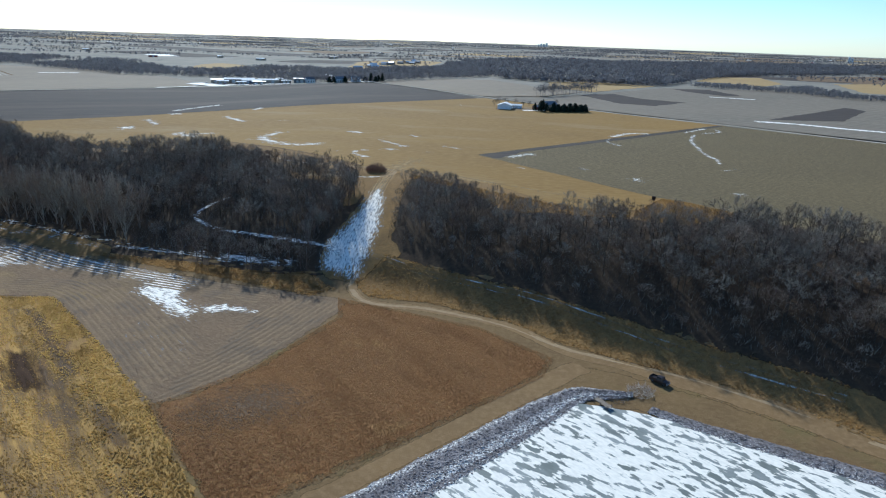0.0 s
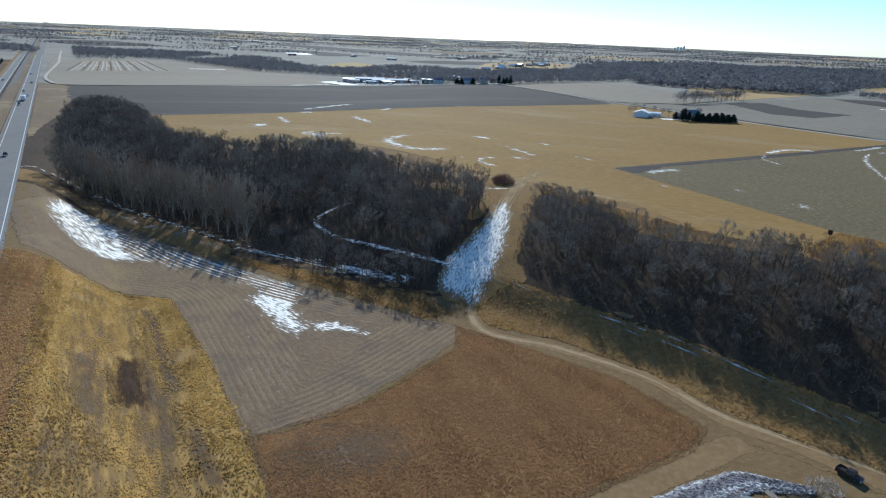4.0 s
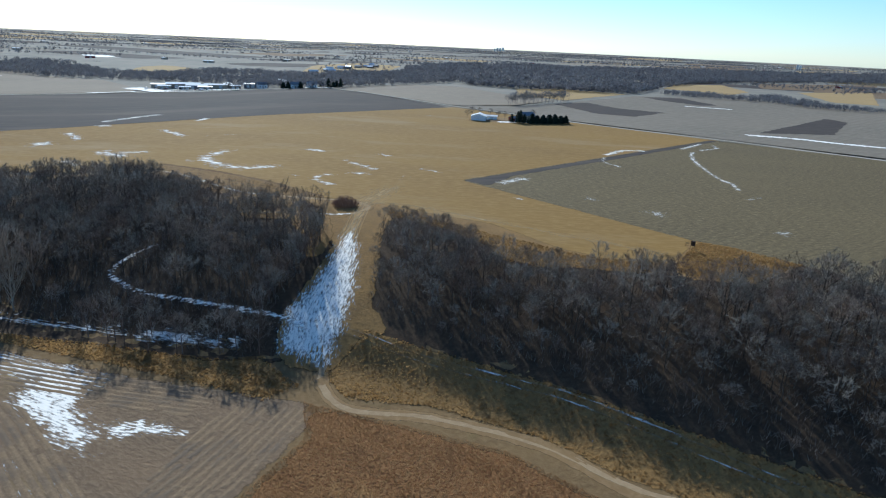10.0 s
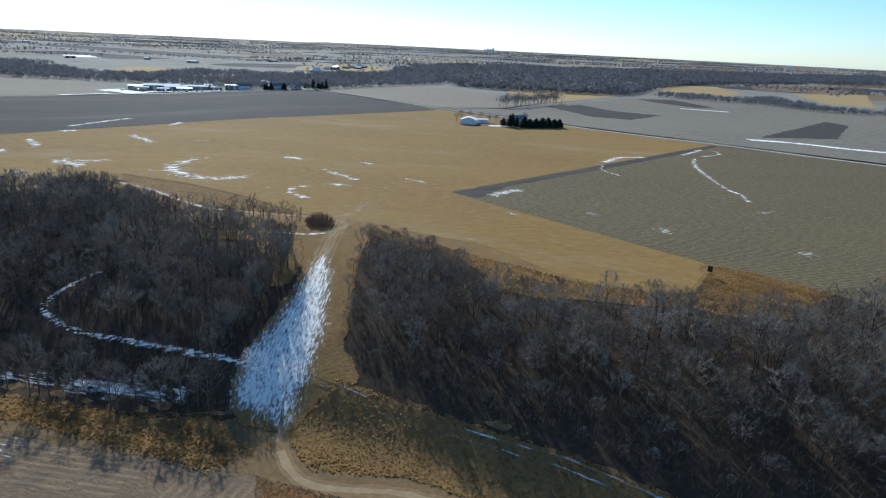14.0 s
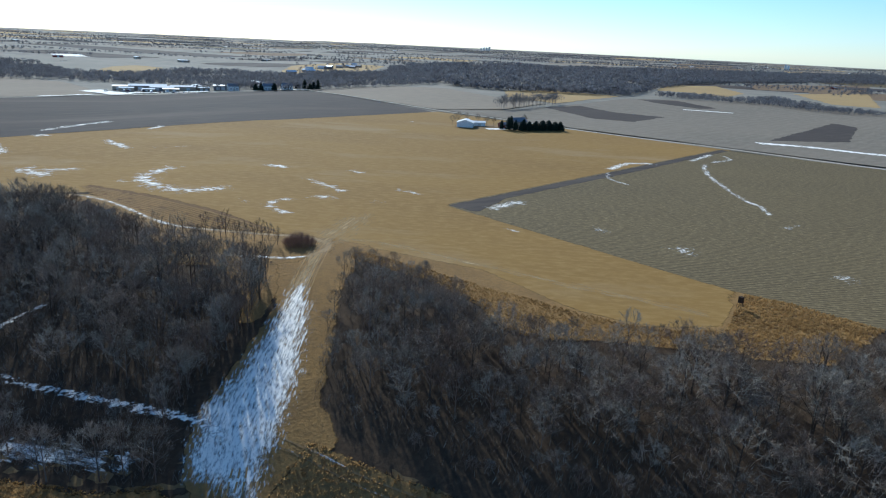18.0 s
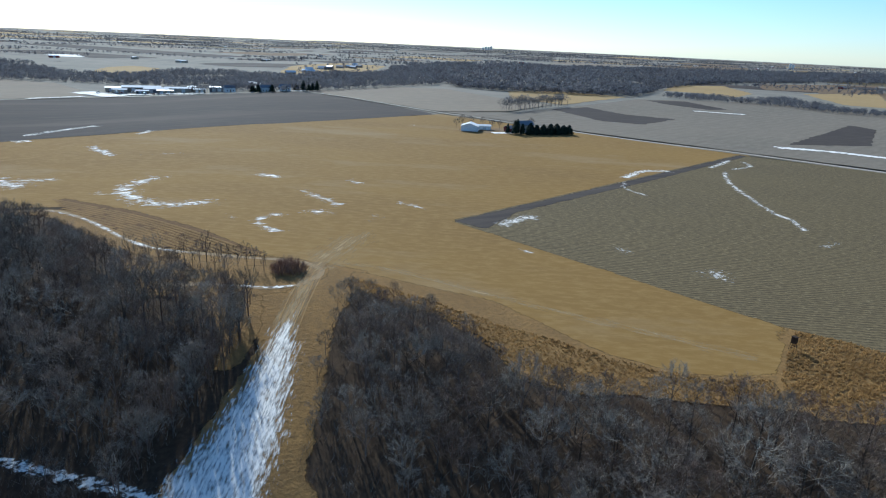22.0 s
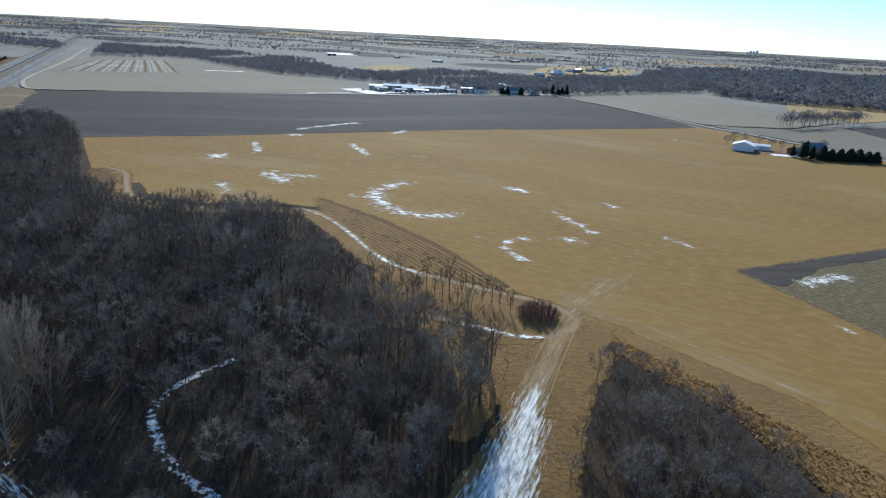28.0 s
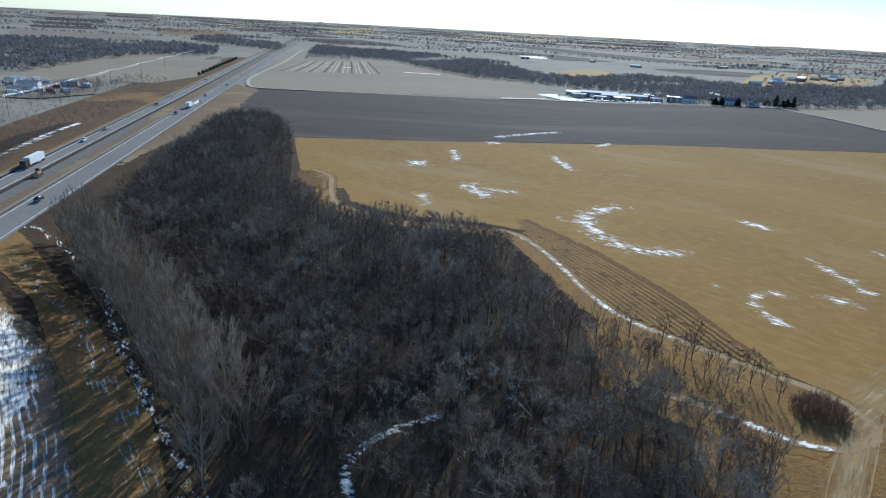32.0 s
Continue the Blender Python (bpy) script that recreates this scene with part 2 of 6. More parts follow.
def snow_sheet(angle, stretch, grain, rows=0.0, tone=None):
    """Thin old snow: it lies where the cover kept on the mesh and a drawn-out noise leave it, with bare ground between."""
    m = bpy.data.materials.new("thin_cover")
    m.use_nodes = True
    nt = m.node_tree
    b = nt.nodes["Principled BSDF"]
    b.inputs["Roughness"].default_value = 0.85
    b.inputs["Specular IOR Level"].default_value = 0.0 if tone else 0.15
    along = placed(nt, angle, (stretch, 1, 1))
    fine = noisy(nt, along, grain, 5, 0.65)
    broad = noisy(nt, placed(nt), grain * 0.14, 3, 0.6)
    a = nt.nodes.new("ShaderNodeAttribute")
    a.attribute_name = "cover"
    total = a.outputs["Fac"]
    for src, k in ((fine, 2.4), (broad, 0.9)) if tone else ((fine, 3.2), (broad, 0.8 if stretch > 15 else 1.6)):
        n = nt.nodes.new("ShaderNodeMath")
        n.operation = "MULTIPLY_ADD"
        n.inputs[1].default_value = k
        nt.links.new(src, n.inputs[0])
        nt.links.new(total, n.inputs[2])
        total = n.outputs[0]
    if rows:  # ridges stand bare out of the snow
        w = nt.nodes.new("ShaderNodeTexWave")
        w.inputs["Scale"].default_value = 6.2832 / rows / 20
        w.inputs["Distortion"].default_value = 1.5
        w.inputs["Detail Scale"].default_value = 0.4
        nt.links.new(placed(nt, angle + 90), w.inputs["Vector"])
        n = nt.nodes.new("ShaderNodeMath")
        n.operation = "MULTIPLY_ADD"
        n.inputs[1].default_value = 0.4
        nt.links.new(w.outputs[1], n.inputs[0])
        nt.links.new(total, n.inputs[2])
        total = n.outputs[0]
    lo, hi = (1.65, 2.75) if tone else (2.8, 3.35) if rows else (2.1, 2.95) if stretch > 15 else (2.55, 3.4) if stretch > 8 else (2.7, 3.2)
    f = ramp(nt, total, lo, hi)
    nt.links.new(mixed(nt, ramp(nt, fine, 0.35, 0.65), *(tone or ((0.82, 0.75, 0.64), (0.95, 0.88, 0.76)))), b.inputs["Base Color"])
    t = nt.nodes.new("ShaderNodeBsdfTransparent")
    mx = nt.nodes.new("ShaderNodeMixShader")
    nt.links.new(f, mx.inputs[0])
    nt.links.new(t.outputs[0], mx.inputs[1])
    nt.links.new(b.outputs[0], mx.inputs[2])
    nt.links.new(mx.outputs[0], nt.nodes["Material Output"].inputs[0])
    return m


def blades(name, c1, c2, worn=0.85):
    """Dry grass that lets sunlight through; its tint differs from blade to blade."""
    m = bpy.data.materials.new(name)
    m.use_nodes = True
    nt = m.node_tree
    g = nt.nodes.new("ShaderNodeNewGeometry")
    col = mixed(nt, g.outputs["Random Per Island"], c1, c2)
    col = mixed(nt, ramp(nt, noisy(nt, placed(nt, -56, (4, 1, 1)), 0.12, 4), 0.47, 0.6), col, tuple(worn * v for v in c2))
    d, t, mx = nt.nodes.new("ShaderNodeBsdfDiffuse"), nt.nodes.new("ShaderNodeBsdfTranslucent"), nt.nodes.new("ShaderNodeMixShader")
    mx.inputs[0].default_value = 0.5
    for n, k in ((d, 1), (t, 2)):
        nt.links.new(col, n.inputs[0])
        nt.links.new(n.outputs[0], mx.inputs[k])
    nt.links.new(mx.outputs[0], nt.nodes["Material Output"].inputs[0])
    return m


MAT["yellow_blade"] = blades("yellow_grass_blades", (0.62, 0.44, 0.145), (0.44, 0.285, 0.095), 0.66)
MAT["brown_blade"] = blades("russet_grass_blades", (0.44, 0.27, 0.128), (0.255, 0.145, 0.066), 0.95)
MAT["grass_blade"] = blades("dry_grass_blades", (0.47, 0.30, 0.115), (0.28, 0.17, 0.066))
MAT["ice"] = ice_material()


def let_light_through(m, share):
    """Clumps of fine twigs pass part of the light that falls on them."""
    nt = m.node_tree
    b, out = nt.nodes["Principled BSDF"], nt.nodes["Material Output"]
    t, mx = nt.nodes.new("ShaderNodeBsdfTranslucent"), nt.nodes.new("ShaderNodeMixShader")
    mx.inputs[0].default_value = share
    nt.links.new(b.inputs["Base Color"].links[0].from_socket, t.inputs[0])
    nt.links.new(b.outputs[0], mx.inputs[1])
    nt.links.new(t.outputs[0], mx.inputs[2])
    nt.links.new(mx.outputs[0], out.inputs[0])


let_light_through(MAT["hazed_farwood"], 0.4)


def frosted_stone():
    """Grey riprap under old snow: the snow lies where the cover kept on the mesh and a fine noise leave it."""
    m, nt, b = base_material("snow_dusted_riprap", 0.9, 0.15)
    n = noisy(nt, placed(nt), 2.6, 4, 0.7)
    stone = mixed(nt, ramp(nt, noisy(nt, placed(nt), 1.1, 4), 0.38, 0.62), (0.115, 0.098, 0.092), (0.27, 0.24, 0.23))
    a = nt.nodes.new("ShaderNodeAttribute")
    a.attribute_name = "cover"
    add = nt.nodes.new("ShaderNodeMath")
    add.operation = "ADD"
    nt.links.new(n, add.inputs[0])
    nt.links.new(a.outputs["Fac"], add.inputs[1])
    nt.links.new(mixed(nt, ramp(nt, add.outputs[0], 0.56, 0.70), stone, (0.84, 0.80, 0.73)), b.inputs["Base Color"])
    bp = nt.nodes.new("ShaderNodeBump")
    bp.inputs["Strength"].default_value, bp.inputs["Distance"].default_value = 0.8, 0.4
    nt.links.new(n, bp.inputs["Height"])
    nt.links.new(bp.outputs[0], b.inputs["Normal"])
    return m


MAT["frosted"] = frosted_stone()

# ---- lie of the land ----
FOOT_X = [-260, -206, -166, -120, -80, -54, -27, -8, 15, 37, 50, 79, 106, 140, 220]
FOOT_Y = [80, 63, 57, 34, 8, -3, -14, -19, -33, -47, -60, -82, -106, -130, -180]
BROW_X = [-260, -190, -164, -149, -124, -87, -72, -52, -28, 1, 11, 39, 67, 92, 120, 160, 220]
BROW_Y = [200, 180, 152, 139, 136, 145, 133, 109, 95, 80, 78, 55, 24, 6, 0, -20, -60]


def ease(a, b, x):
    s = np.clip((x - a) / (b - a), 0, 1)
    return s * s * (3 - 2 * s)


def land(x, y):
    """Height of the ground: a valley at -18 m, a wooded slope, and the upland near 0; the far country climbs to the skyline."""
    x, y = np.asarray(x, float), np.asarray(y, float)
    b, t = np.interp(x, FOOT_X, FOOT_Y), np.interp(x, BROW_X, BROW_Y)
    s = np.clip((y - b) / np.maximum(t - b, 20), 0, 1)
    top = -6 * ease(-20, -200, x)
    z = -18.3 + (top + 18.3) * (1 - (1 - s) ** 2.1) * ease(-0.02, 0.18, s)
    d = np.abs(0.81 * (x + 226) + 0.59 * (y - 65) + 13.5) - 13.5
    z = z + (-5.5 - z) * (1 - ease(10, 38, d)) * (1 - ease(700, 1200, y))
    return z + 20 * np.clip((np.hypot(x, y + 100) - 1500) / 3350, 0, 1) ** 2


def draped(x, y, lift):
    """Height of a sheet that lies lift metres over the land on slopes, and much less where the land is level."""
    slope = np.hypot(land(x + 3, y) - land(x - 3, y), land(x, y + 3) - land(x, y - 3)) / 6
    level = 0.12 + 0.2 * ease(250, 450, np.hypot(x, y))
    return land(x, y) + lift * (level + (1 - level) * ease(0.004, 0.04, slope))


def mesh_of(name, verts, faces, mats, smooth=False, tint=None):
    """A mesh from vertices and faces; faces of one size may come as an array, which is quicker."""
    me = bpy.data.meshes.new(name)
    verts = np.asarray(verts, np.float32).reshape(-1, 3)
    if isinstance(faces, np.ndarray):
        n, m = faces.shape
        me.vertices.add(len(verts))
        me.vertices.foreach_set("co", verts.ravel())
        me.loops.add(n * m)
        me.loops.foreach_set("vertex_index", faces.astype(np.int32).ravel())
        me.polygons.add(n)
        me.polygons.foreach_set("loop_start", np.arange(0, n * m, m, dtype=np.int32))
        me.update(calc_edges=True)
    else:
        me.from_pydata(verts.tolist(), [], faces)
    for m in mats if isinstance(mats, (list, tuple)) else [mats]:
        me.materials.append(m)
    me.polygons.foreach_set("use_smooth", np.full(len(me.polygons), smooth))
    if tint is not None:
        a = me.attributes.new("tint", "FLOAT", "POINT")
        a.data.foreach_set("value", np.asarray(tint, np.float32))
    me.update()
    return me


def ground_sheet():
    core = np.arange(-300, 301, 6.0)
    step = 6.0 * 1.085 ** np.arange(1, 60)
    out = 300 + np.cumsum(step)
    out = out[out < 4600]
    out = np.r_[out, 4850]
    line = np.r_[-out[::-1], core, out]
    gx, gy = np.meshgrid(line, line, indexing="ij")
    big = np.maximum(np.abs(gx), np.abs(gy))
    w = ease(300, 1200, big)
    k = (1 - w) + w * big / np.maximum(np.hypot(gx, gy), 1e-6)
    cy = 30 - 130 * ease(300, 3000, big)
    x, y = gx * k - 40 * (1 - ease(300, 3000, big)), gy * k + cy
    n = len(line)
    z = land(x, y) - 0.7 * (1 - ease(380, 700, np.hypot(x + 60, y - 150)))  # lies below the sheets of the fields near by
    v = np.stack([x, y, z], -1).reshape(-1, 3)
    i = np.arange(n * n).reshape(n, n)
    f = np.stack([i[:-1, :-1], i[1:, :-1], i[1:, 1:], i[:-1, 1:]], -1).reshape(-1, 4)
    ob = new("ground", mesh_of("ground", v, f, MAT["ground"], True))
    return tagged(ob, "pale fallow winter farmland reaching to the horizon", "ground", kind="structure")


ground_sheet()


def inside(px, py, poly):
    poly = np.asarray(poly, float)
    hit = np.zeros(np.shape(px), bool)
    for (x0, y0), (x1, y1) in zip(poly, np.roll(poly, -1, 0)):
        c = (y0 > py) != (y1 > py)
        hit ^= c & (px < (x1 - x0) * (py - y0) / (y1 - y0 + 1e-12) + x0)
    return hit


from mathutils.geometry import delaunay_2d_cdt

RNG = np.random.default_rng(7)


def patch(name, outline, mat, lift, cell, label, category="field", rough=0.0, kind="structure", soft=None):
    """A sheet draped over the land inside the outline, lift metres above it, with an edge uneven by rough metres."""
    pts = []
    for (x0, y0), (x1, y1) in zip(outline, outline[1:] + outline[:1]):
        n = max(1, int(math.hypot(x1 - x0, y1 - y0) / (cell * (0.5 if rough else 1))))
        for k in range(n):
            u = k / n
            j = RNG.uniform(-rough, rough, 2) if 0 < k else (0, 0)
            pts.append((x0 + (x1 - x0) * u + j[0], y0 + (y1 - y0) * u + j[1]))
    p = np.array(pts)
    lo, hi = p.min(0), p.max(0)
    gx, gy = np.meshgrid(np.arange(lo[0] + cell / 2, hi[0], cell), np.arange(lo[1] + cell / 2, hi[1], cell))
    gx, gy = gx.ravel(), gy.ravel()
    keep = inside(gx, gy, p)
    soft = soft or min(cell, 4.0) * 0.8
    nxt, prv = np.roll(p, -1, 0), np.roll(p, 1, 0)
    tang = nxt - prv
    tang /= np.linalg.norm(tang, axis=1)[:, None] + 1e-9
    area = np.sum(p[:, 0] * nxt[:, 1] - nxt[:, 0] * p[:, 1])
    ring = p + np.c_[-tang[:, 1], tang[:, 0]] * soft * (1 if area > 0 else -1)
    good = inside(ring[:, 0], ring[:, 1], p)
    good[good] &= edge_distance(ring[good, 0], ring[good, 1], p) > soft * 0.9
    far = np.zeros(len(gx), bool)
    far[keep] = edge_distance(gx[keep], gy[keep], p) > soft * 1.35
    keep &= far
    gx, gy = np.r_[gx[keep], ring[good, 0]], np.r_[gy[keep], ring[good, 1]]
    keep = np.ones(len(gx), bool)
    extra = [Vector((a, b)) for a, b in zip(gx[keep], gy[keep])]
    edge = [Vector(q) for q in pts]
    n = len(edge)
    vs, _, fs, *_ = delaunay_2d_cdt(edge + extra, [(k, (k + 1) % n) for k in range(n)], [list(range(n))], 2, 1e-4)
    xy = np.array([(q.x, q.y) for q in vs])
    z = draped(xy[:, 0], xy[:, 1], lift)
    ob = new(name, mesh_of(name, np.c_[xy, z], [list(f) for f in fs], MAT[mat], True))
    # faces look up
    me = ob.data
    if me.polygons and sum(q.normal.z for q in me.polygons) < 0:
        me.flip_normals()
    fade = 1 - np.clip(edge_distance(xy[:, 0], xy[:, 1], pts) / soft, 0, 1)
    me.attributes.new("fade", "FLOAT", "POINT").data.foreach_set("value", fade.astype(np.float32))
    return tagged(ob, label, category, kind=kind)


def edge_distance(x, y, poly):
    p = np.array(poly, float)
    best = np.full(len(x), 1e9)
    for a, b in zip(p, np.roll(p, -1, 0)):
        d = b - a
        u = np.clip(((x - a[0]) * d[0] + (y - a[1]) * d[1]) / (d @ d + 1e-9), 0, 1)
        best = np.minimum(best, np.hypot(x - a[0] - u * d[0], y - a[1] - u * d[1]))
    return best


def spline(points, step):
    """Points along a smooth line through the given ones, about step apart."""
    p = [Vector(q) for q in points]
    p = [2 * p[0] - p[1]] + p + [2 * p[-1] - p[-2]]
    out = []
    for a, b, c, d in zip(p, p[1:], p[2:], p[3:]):
        n = max(2, int((c - b).length / step))
        for k in range(n):
            u = k / n
            out.append(0.5 * (2 * b + (c - a) * u + (2 * a - 5 * b + 4 * c - d) * u * u + (3 * b - a - 3 * c + d) * u ** 3))
    return np.array([tuple(q) for q in out + [p[-2]]])


def strip(name, points, width, mat, lift, label, category="road", step=3.0, shift=0.0, wobble=0.0, kind="structure", across=4, fray=0.9):
    """A ribbon along a line: width may be one number or one for each given point."""
    c = spline(points, step)
    w = np.interp(np.linspace(0, 1, len(c)), np.linspace(0, 1, len(points)), width if isinstance(width, (list, tuple)) else [width] * len(points))
    t = np.gradient(c, axis=0)
    t /= np.linalg.norm(t, axis=1)[:, None]
    nrm = np.c_[-t[:, 1], t[:, 0]]
    rows = []
    for k in range(across + 1):
        u = k / across - 0.5
        j = RNG.uniform(-wobble, wobble, len(c)) if k in (0, across) else 0
        q = c + nrm * (w * u + shift + j)[:, None]
        rows.append(np.c_[q, draped(q[:, 0], q[:, 1], lift)])
    v = np.stack(rows, 1).reshape(-1, 3)
    m = across + 1
    f = [[i * m + k + 1, i * m + k, (i + 1) * m + k, (i + 1) * m + k + 1] for i in range(len(c) - 1) for k in range(across)]
    ob = new(name, mesh_of(name, v, f, MAT[mat], True))
    if ob.data.polygons and sum(q.normal.z for q in ob.data.polygons) < 0:
        ob.data.flip_normals()
    fade = np.zeros((len(c), m), np.float32)
    fade[:, 0] = fade[:, -1] = fray
    ob.data.attributes.new("fade", "FLOAT", "POINT").data.foreach_set("value", fade.ravel())
    return tagged(ob, label, category, kind=kind)

# ---- fields and roads ----
NEAR = 4.0
patch("field_valley", [(-226, 66), (-150, -34), (-70, -215), (270, -215), (235, -120), (112, -92), (84, -68), (40, -28), (0, 2), (-30, 0), (-80, 18), (-120, 44), (-180, 66)], "earth", -0.04, NEAR, "brown bare earth of a valley floor", "ground", 1.0)
patch("field_valley_litter", [(-262, 85), (-206, 45), (-160, 40), (-110, 18), (-60, -5), (-22, -12), (-4, -9), (12, -15), (40, -36), (85, -77), (109, -97), (200, -178), (235, -120), (235, -40), (140, 12), (122, 34), (100, 24), (72, 42), (44, 64), (14, 86), (-2, 96), (-36, 114), (-68, 146), (-100, 170), (-150, 160), (-196, 200), (-265, 262), (-330, 330), (-345, 290), (-300, 190), (-270, 120)], "litter", -0.01, NEAR, "shade-darkened brown leaf litter under bare woodland", "woodland floor", 0.4)
patch("field_wheat", [(-267, 255), (-163, 325), (-24, 384), (104, 468), (128, 440), (190, 366), (230, 322), (272, 276), (60, 131), (116, 33), (108, 25), (102, 18), (97, 12), (84, 13), (73, 17), (65, 24), (56, 33), (46, 43), (31, 59), (16, 73), (9, 79), (-8, 84), (-20, 95), (-35, 110), (-64, 138), (-84, 152), (-100, 154), (-130, 149), (-158, 157), (-172, 172), (-192, 176), (-212, 193)], "wheat", 0.1, 6.0, "golden-brown stubble field on the upland", "field", 0.0, soft=1.4)
patch("field_corn", [(49.5, 128), (112, 35), (122, 26), (134, 9), (170, -40), (260, -120), (420, 110), (331, 216), (264, 281)], "corn", 0.12, 6.0, "dark grey-brown stubble field with rows", "field", 0.0, soft=1.4)
patch("field_dark", [(-268, 252), (-163, 322), (-24, 381), (102, 465), (30, 590), (-20, 648), (-83, 626), (-127, 618), (-222, 578), (-276, 536), (-456, 428), (-392, 335), (-338, 282), (-310, 296)], "dark", 0.2, 15.0, "dark bare ploughed field beside a farm road", "field", 0.0)
patch("field_headland", [(50, 127.5), (264, 280), (269, 275), (160, 195), (80, 139), (61, 115)], "dark", 0.14, 5.0, "dark bare headland of a stubble field", "field", 0.4, soft=3.0)
patch("field_pale", [(-480, 440), (-462, 430), (-276, 546), (-222, 590), (-250, 662), (-300, 735), (-382, 776), (-470, 860), (-690, 905), (-770, 850), (-640, 655)], "pale", 0.2, 20.0, "pale stubble field beside the highway", "field", 1.0)
patch("field_grey", [(108, 486), (196, 372), (236, 330), (300, 262), (365, 196), (620, 430), (690, 560), (560, 712), (396, 700), (250, 560), (175, 500)], "grey", 0.22, 20.0, "grey stubble field across the farm road", "field", 1.0)
patch("field_tan", [(30, 600), (106, 486), (175, 505), (245, 585), (200, 660), (160, 770), (91, 770), (17, 700), (-15, 662)], "pale", 0.26, 20.0, "grey-tan stubble field beside a farm road", "field", 1.0)
patch("field_gold", [(215, 650), (259, 590), (399, 728), (324, 800), (241, 760)], "gold", 0.32, 20.0, "golden dry grass field in front of a wood", "field", 2.0)
patch("field_swirl", [(226, 538), (279, 572), (292, 508), (329, 476), (273, 426), (241, 443)], "dark", 0.4, 12.0, "dark ploughed patch with a curved edge", "field", 2.0)
patch("field_dark_strip", [(400, 690), (458, 690), (457, 590), (427, 575), (404, 636)], "dark", 0.4, 12.0, "dark ploughed strip in a stubble field", "field", 2.0)
patch("field_dark_east", [(330, 326), (406, 328), (505, 430), (508, 467)], "dark", 0.4, 12.0, "dark bare corner of a stubble field", "field", 1.0)
patch("field_tilled", [(-148, -26), (-99, -29), (-76, -57), (-50, -91), (-36, -82), (-22, -61), (-10, -40), (-11, -28), (-38, -19), (-66, -8), (-105, 10), (-141, 30), (-167, 44), (-176, 46), (-184, 42), (-184, 14)], "tilled", 0.04, NEAR, "grey-brown tilled field with curved furrows and snow", "field", 0.5)
patch("field_yellow", [(-136, -27), (-98, -27), (-68, -63), (-50, -86), (-26, -125), (0, -170), (-40, -200), (-86, -105)], "yellow", 0.05, NEAR, "tufted yellow dry grass plot", "field", 1.2)
patch("field_brown_strip", [(-150, -29), (-135, -27), (-84, -105), (-40, -200), (-52, -205), (-100, -112)], "brown", 0.06, NEAR, "russet strip of dry grass beside the yellow plot", "field", 1.2)
patch("field_brown", [(-13, -29), (5, -38), (29, -51), (46, -70), (41, -79), (17, -97), (-16, -120), (-40, -140), (-30, -122), (-40, -106), (-50, -90), (-31, -74), (-12, -43)], "brown", 0.055, NEAR, "russet dry prairie grass plot", "field", 0.9)
patch("field_verge", [(-9, -17), (-5, -28), (15, -34), (37, -48), (50, -63), (63, -72), (80, -83), (94, -95), (106, -109), (150, -150), (160, -136), (111, -93), (87, -73), (57, -47), (42, -33), (27, -22), (14, -13), (2, -4)], "grass", 0.12, 3.0, "tussocky dry grass bank between road and wood", "grass bank", 0.25)
patch("field_wood_edge", [(-104, 14), (-68, 4), (-37, -7), (-24, -8), (-14, -22), (-22, -28), (-50, -13), (-99, 9)], "grass", 0.12, 3.0, "orange dry grass strip at the edge of a wood", "grass bank", 0.25)
patch("field_gap", [(-18, -14), (-22, -8), (-22, 2), (-16, 16), (-8, 40), (-9, 62), (-14, 70), (6, 86), (20, 77), (18, 70), (11, 50), (9, 36), (7, 17), (5, 5), (9, -8), (-2, -12), (-8, -18)], "grass", 0.11, 3.0, "grassy clearing between two woods", "grass bank", 0.5)
patch("field_east_grass", [(13, 78), (18, 77), (33, 66), (49, 55), (66, 25), (78, 16), (96, 13), (92, 2), (80, 2), (66, 7), (52, 12), (44, 19), (42, 30), (33, 48), (20, 58), (12, 66)], "grass", 0.14, 3.0, "dry mown grass between wood and stubble", "grass bank", 0.25)
patch("field_thicket_grass", [(-42, 102), (-28, 97.5), (-12, 92.5), (2, 88), (5, 76), (-2, 63), (-14, 61), (-38, 65), (-50, 92)], "grass", 0.125, 3.0, "dry brown grass round a thicket", "grass bank", 0.25)
patch("field_margin", [(88, 24), (108, 46), (122, 40), (136, 14), (104, -6), (84, 2), (70, 12), (58, 24), (72, 30)], "grass", 0.06, 3.0, "dry grass margin of a stubble field", "grass bank", 0.2)
patch("field_clearing_margin", [(-16, 28), (-9, 34), (-5, 50), (-5, 64), (-12, 73), (-24, 71), (-22, 58), (-16, 44)], "grass", 0.06, 3.0, "rough brown grass beside a wood", "grass bank", 0.2)
patch("field_blind_grass", [(116, 33), (124, 26), (138, 8), (110, -8), (93, -4), (92, 6), (97, 13), (102, 19), (108, 26)], "grass", 0.15, 3.0, "dry mown grass round a hunting blind", "grass bank", 0.5)
patch("field_tilled_strip", [(-3, 88), (-16, 101), (-29, 117), (-57, 143), (-98, 174), (-81, 144), (-62, 119), (-45, 102), (-28, 95)], "ridge", 0.13, 3.0, "narrow tilled strip along a wood edge", "field", 0.4)
patch("field_west_tilled", [(-212, 190), (-196, 172), (-172, 165), (-186, 182), (-200, 196)], "ridge", 0.13, 3.0, "small tilled corner of a stubble field", "field", 0.4)
patch("field_highway_verge", [(-222, 70), (-239, 94), (-297, 172), (-441, 370), (-496, 447), (-474, 432), (-446, 430), (-372, 325), (-330, 262), (-296, 190), (-262, 130), (-236, 88), (-214, 62), (-150, -30), (-90, -115), (-110, -120), (-160, -25)], "embank", 0.25, 6.0, "dry brown grass verge along a highway", "verge", 0.8)

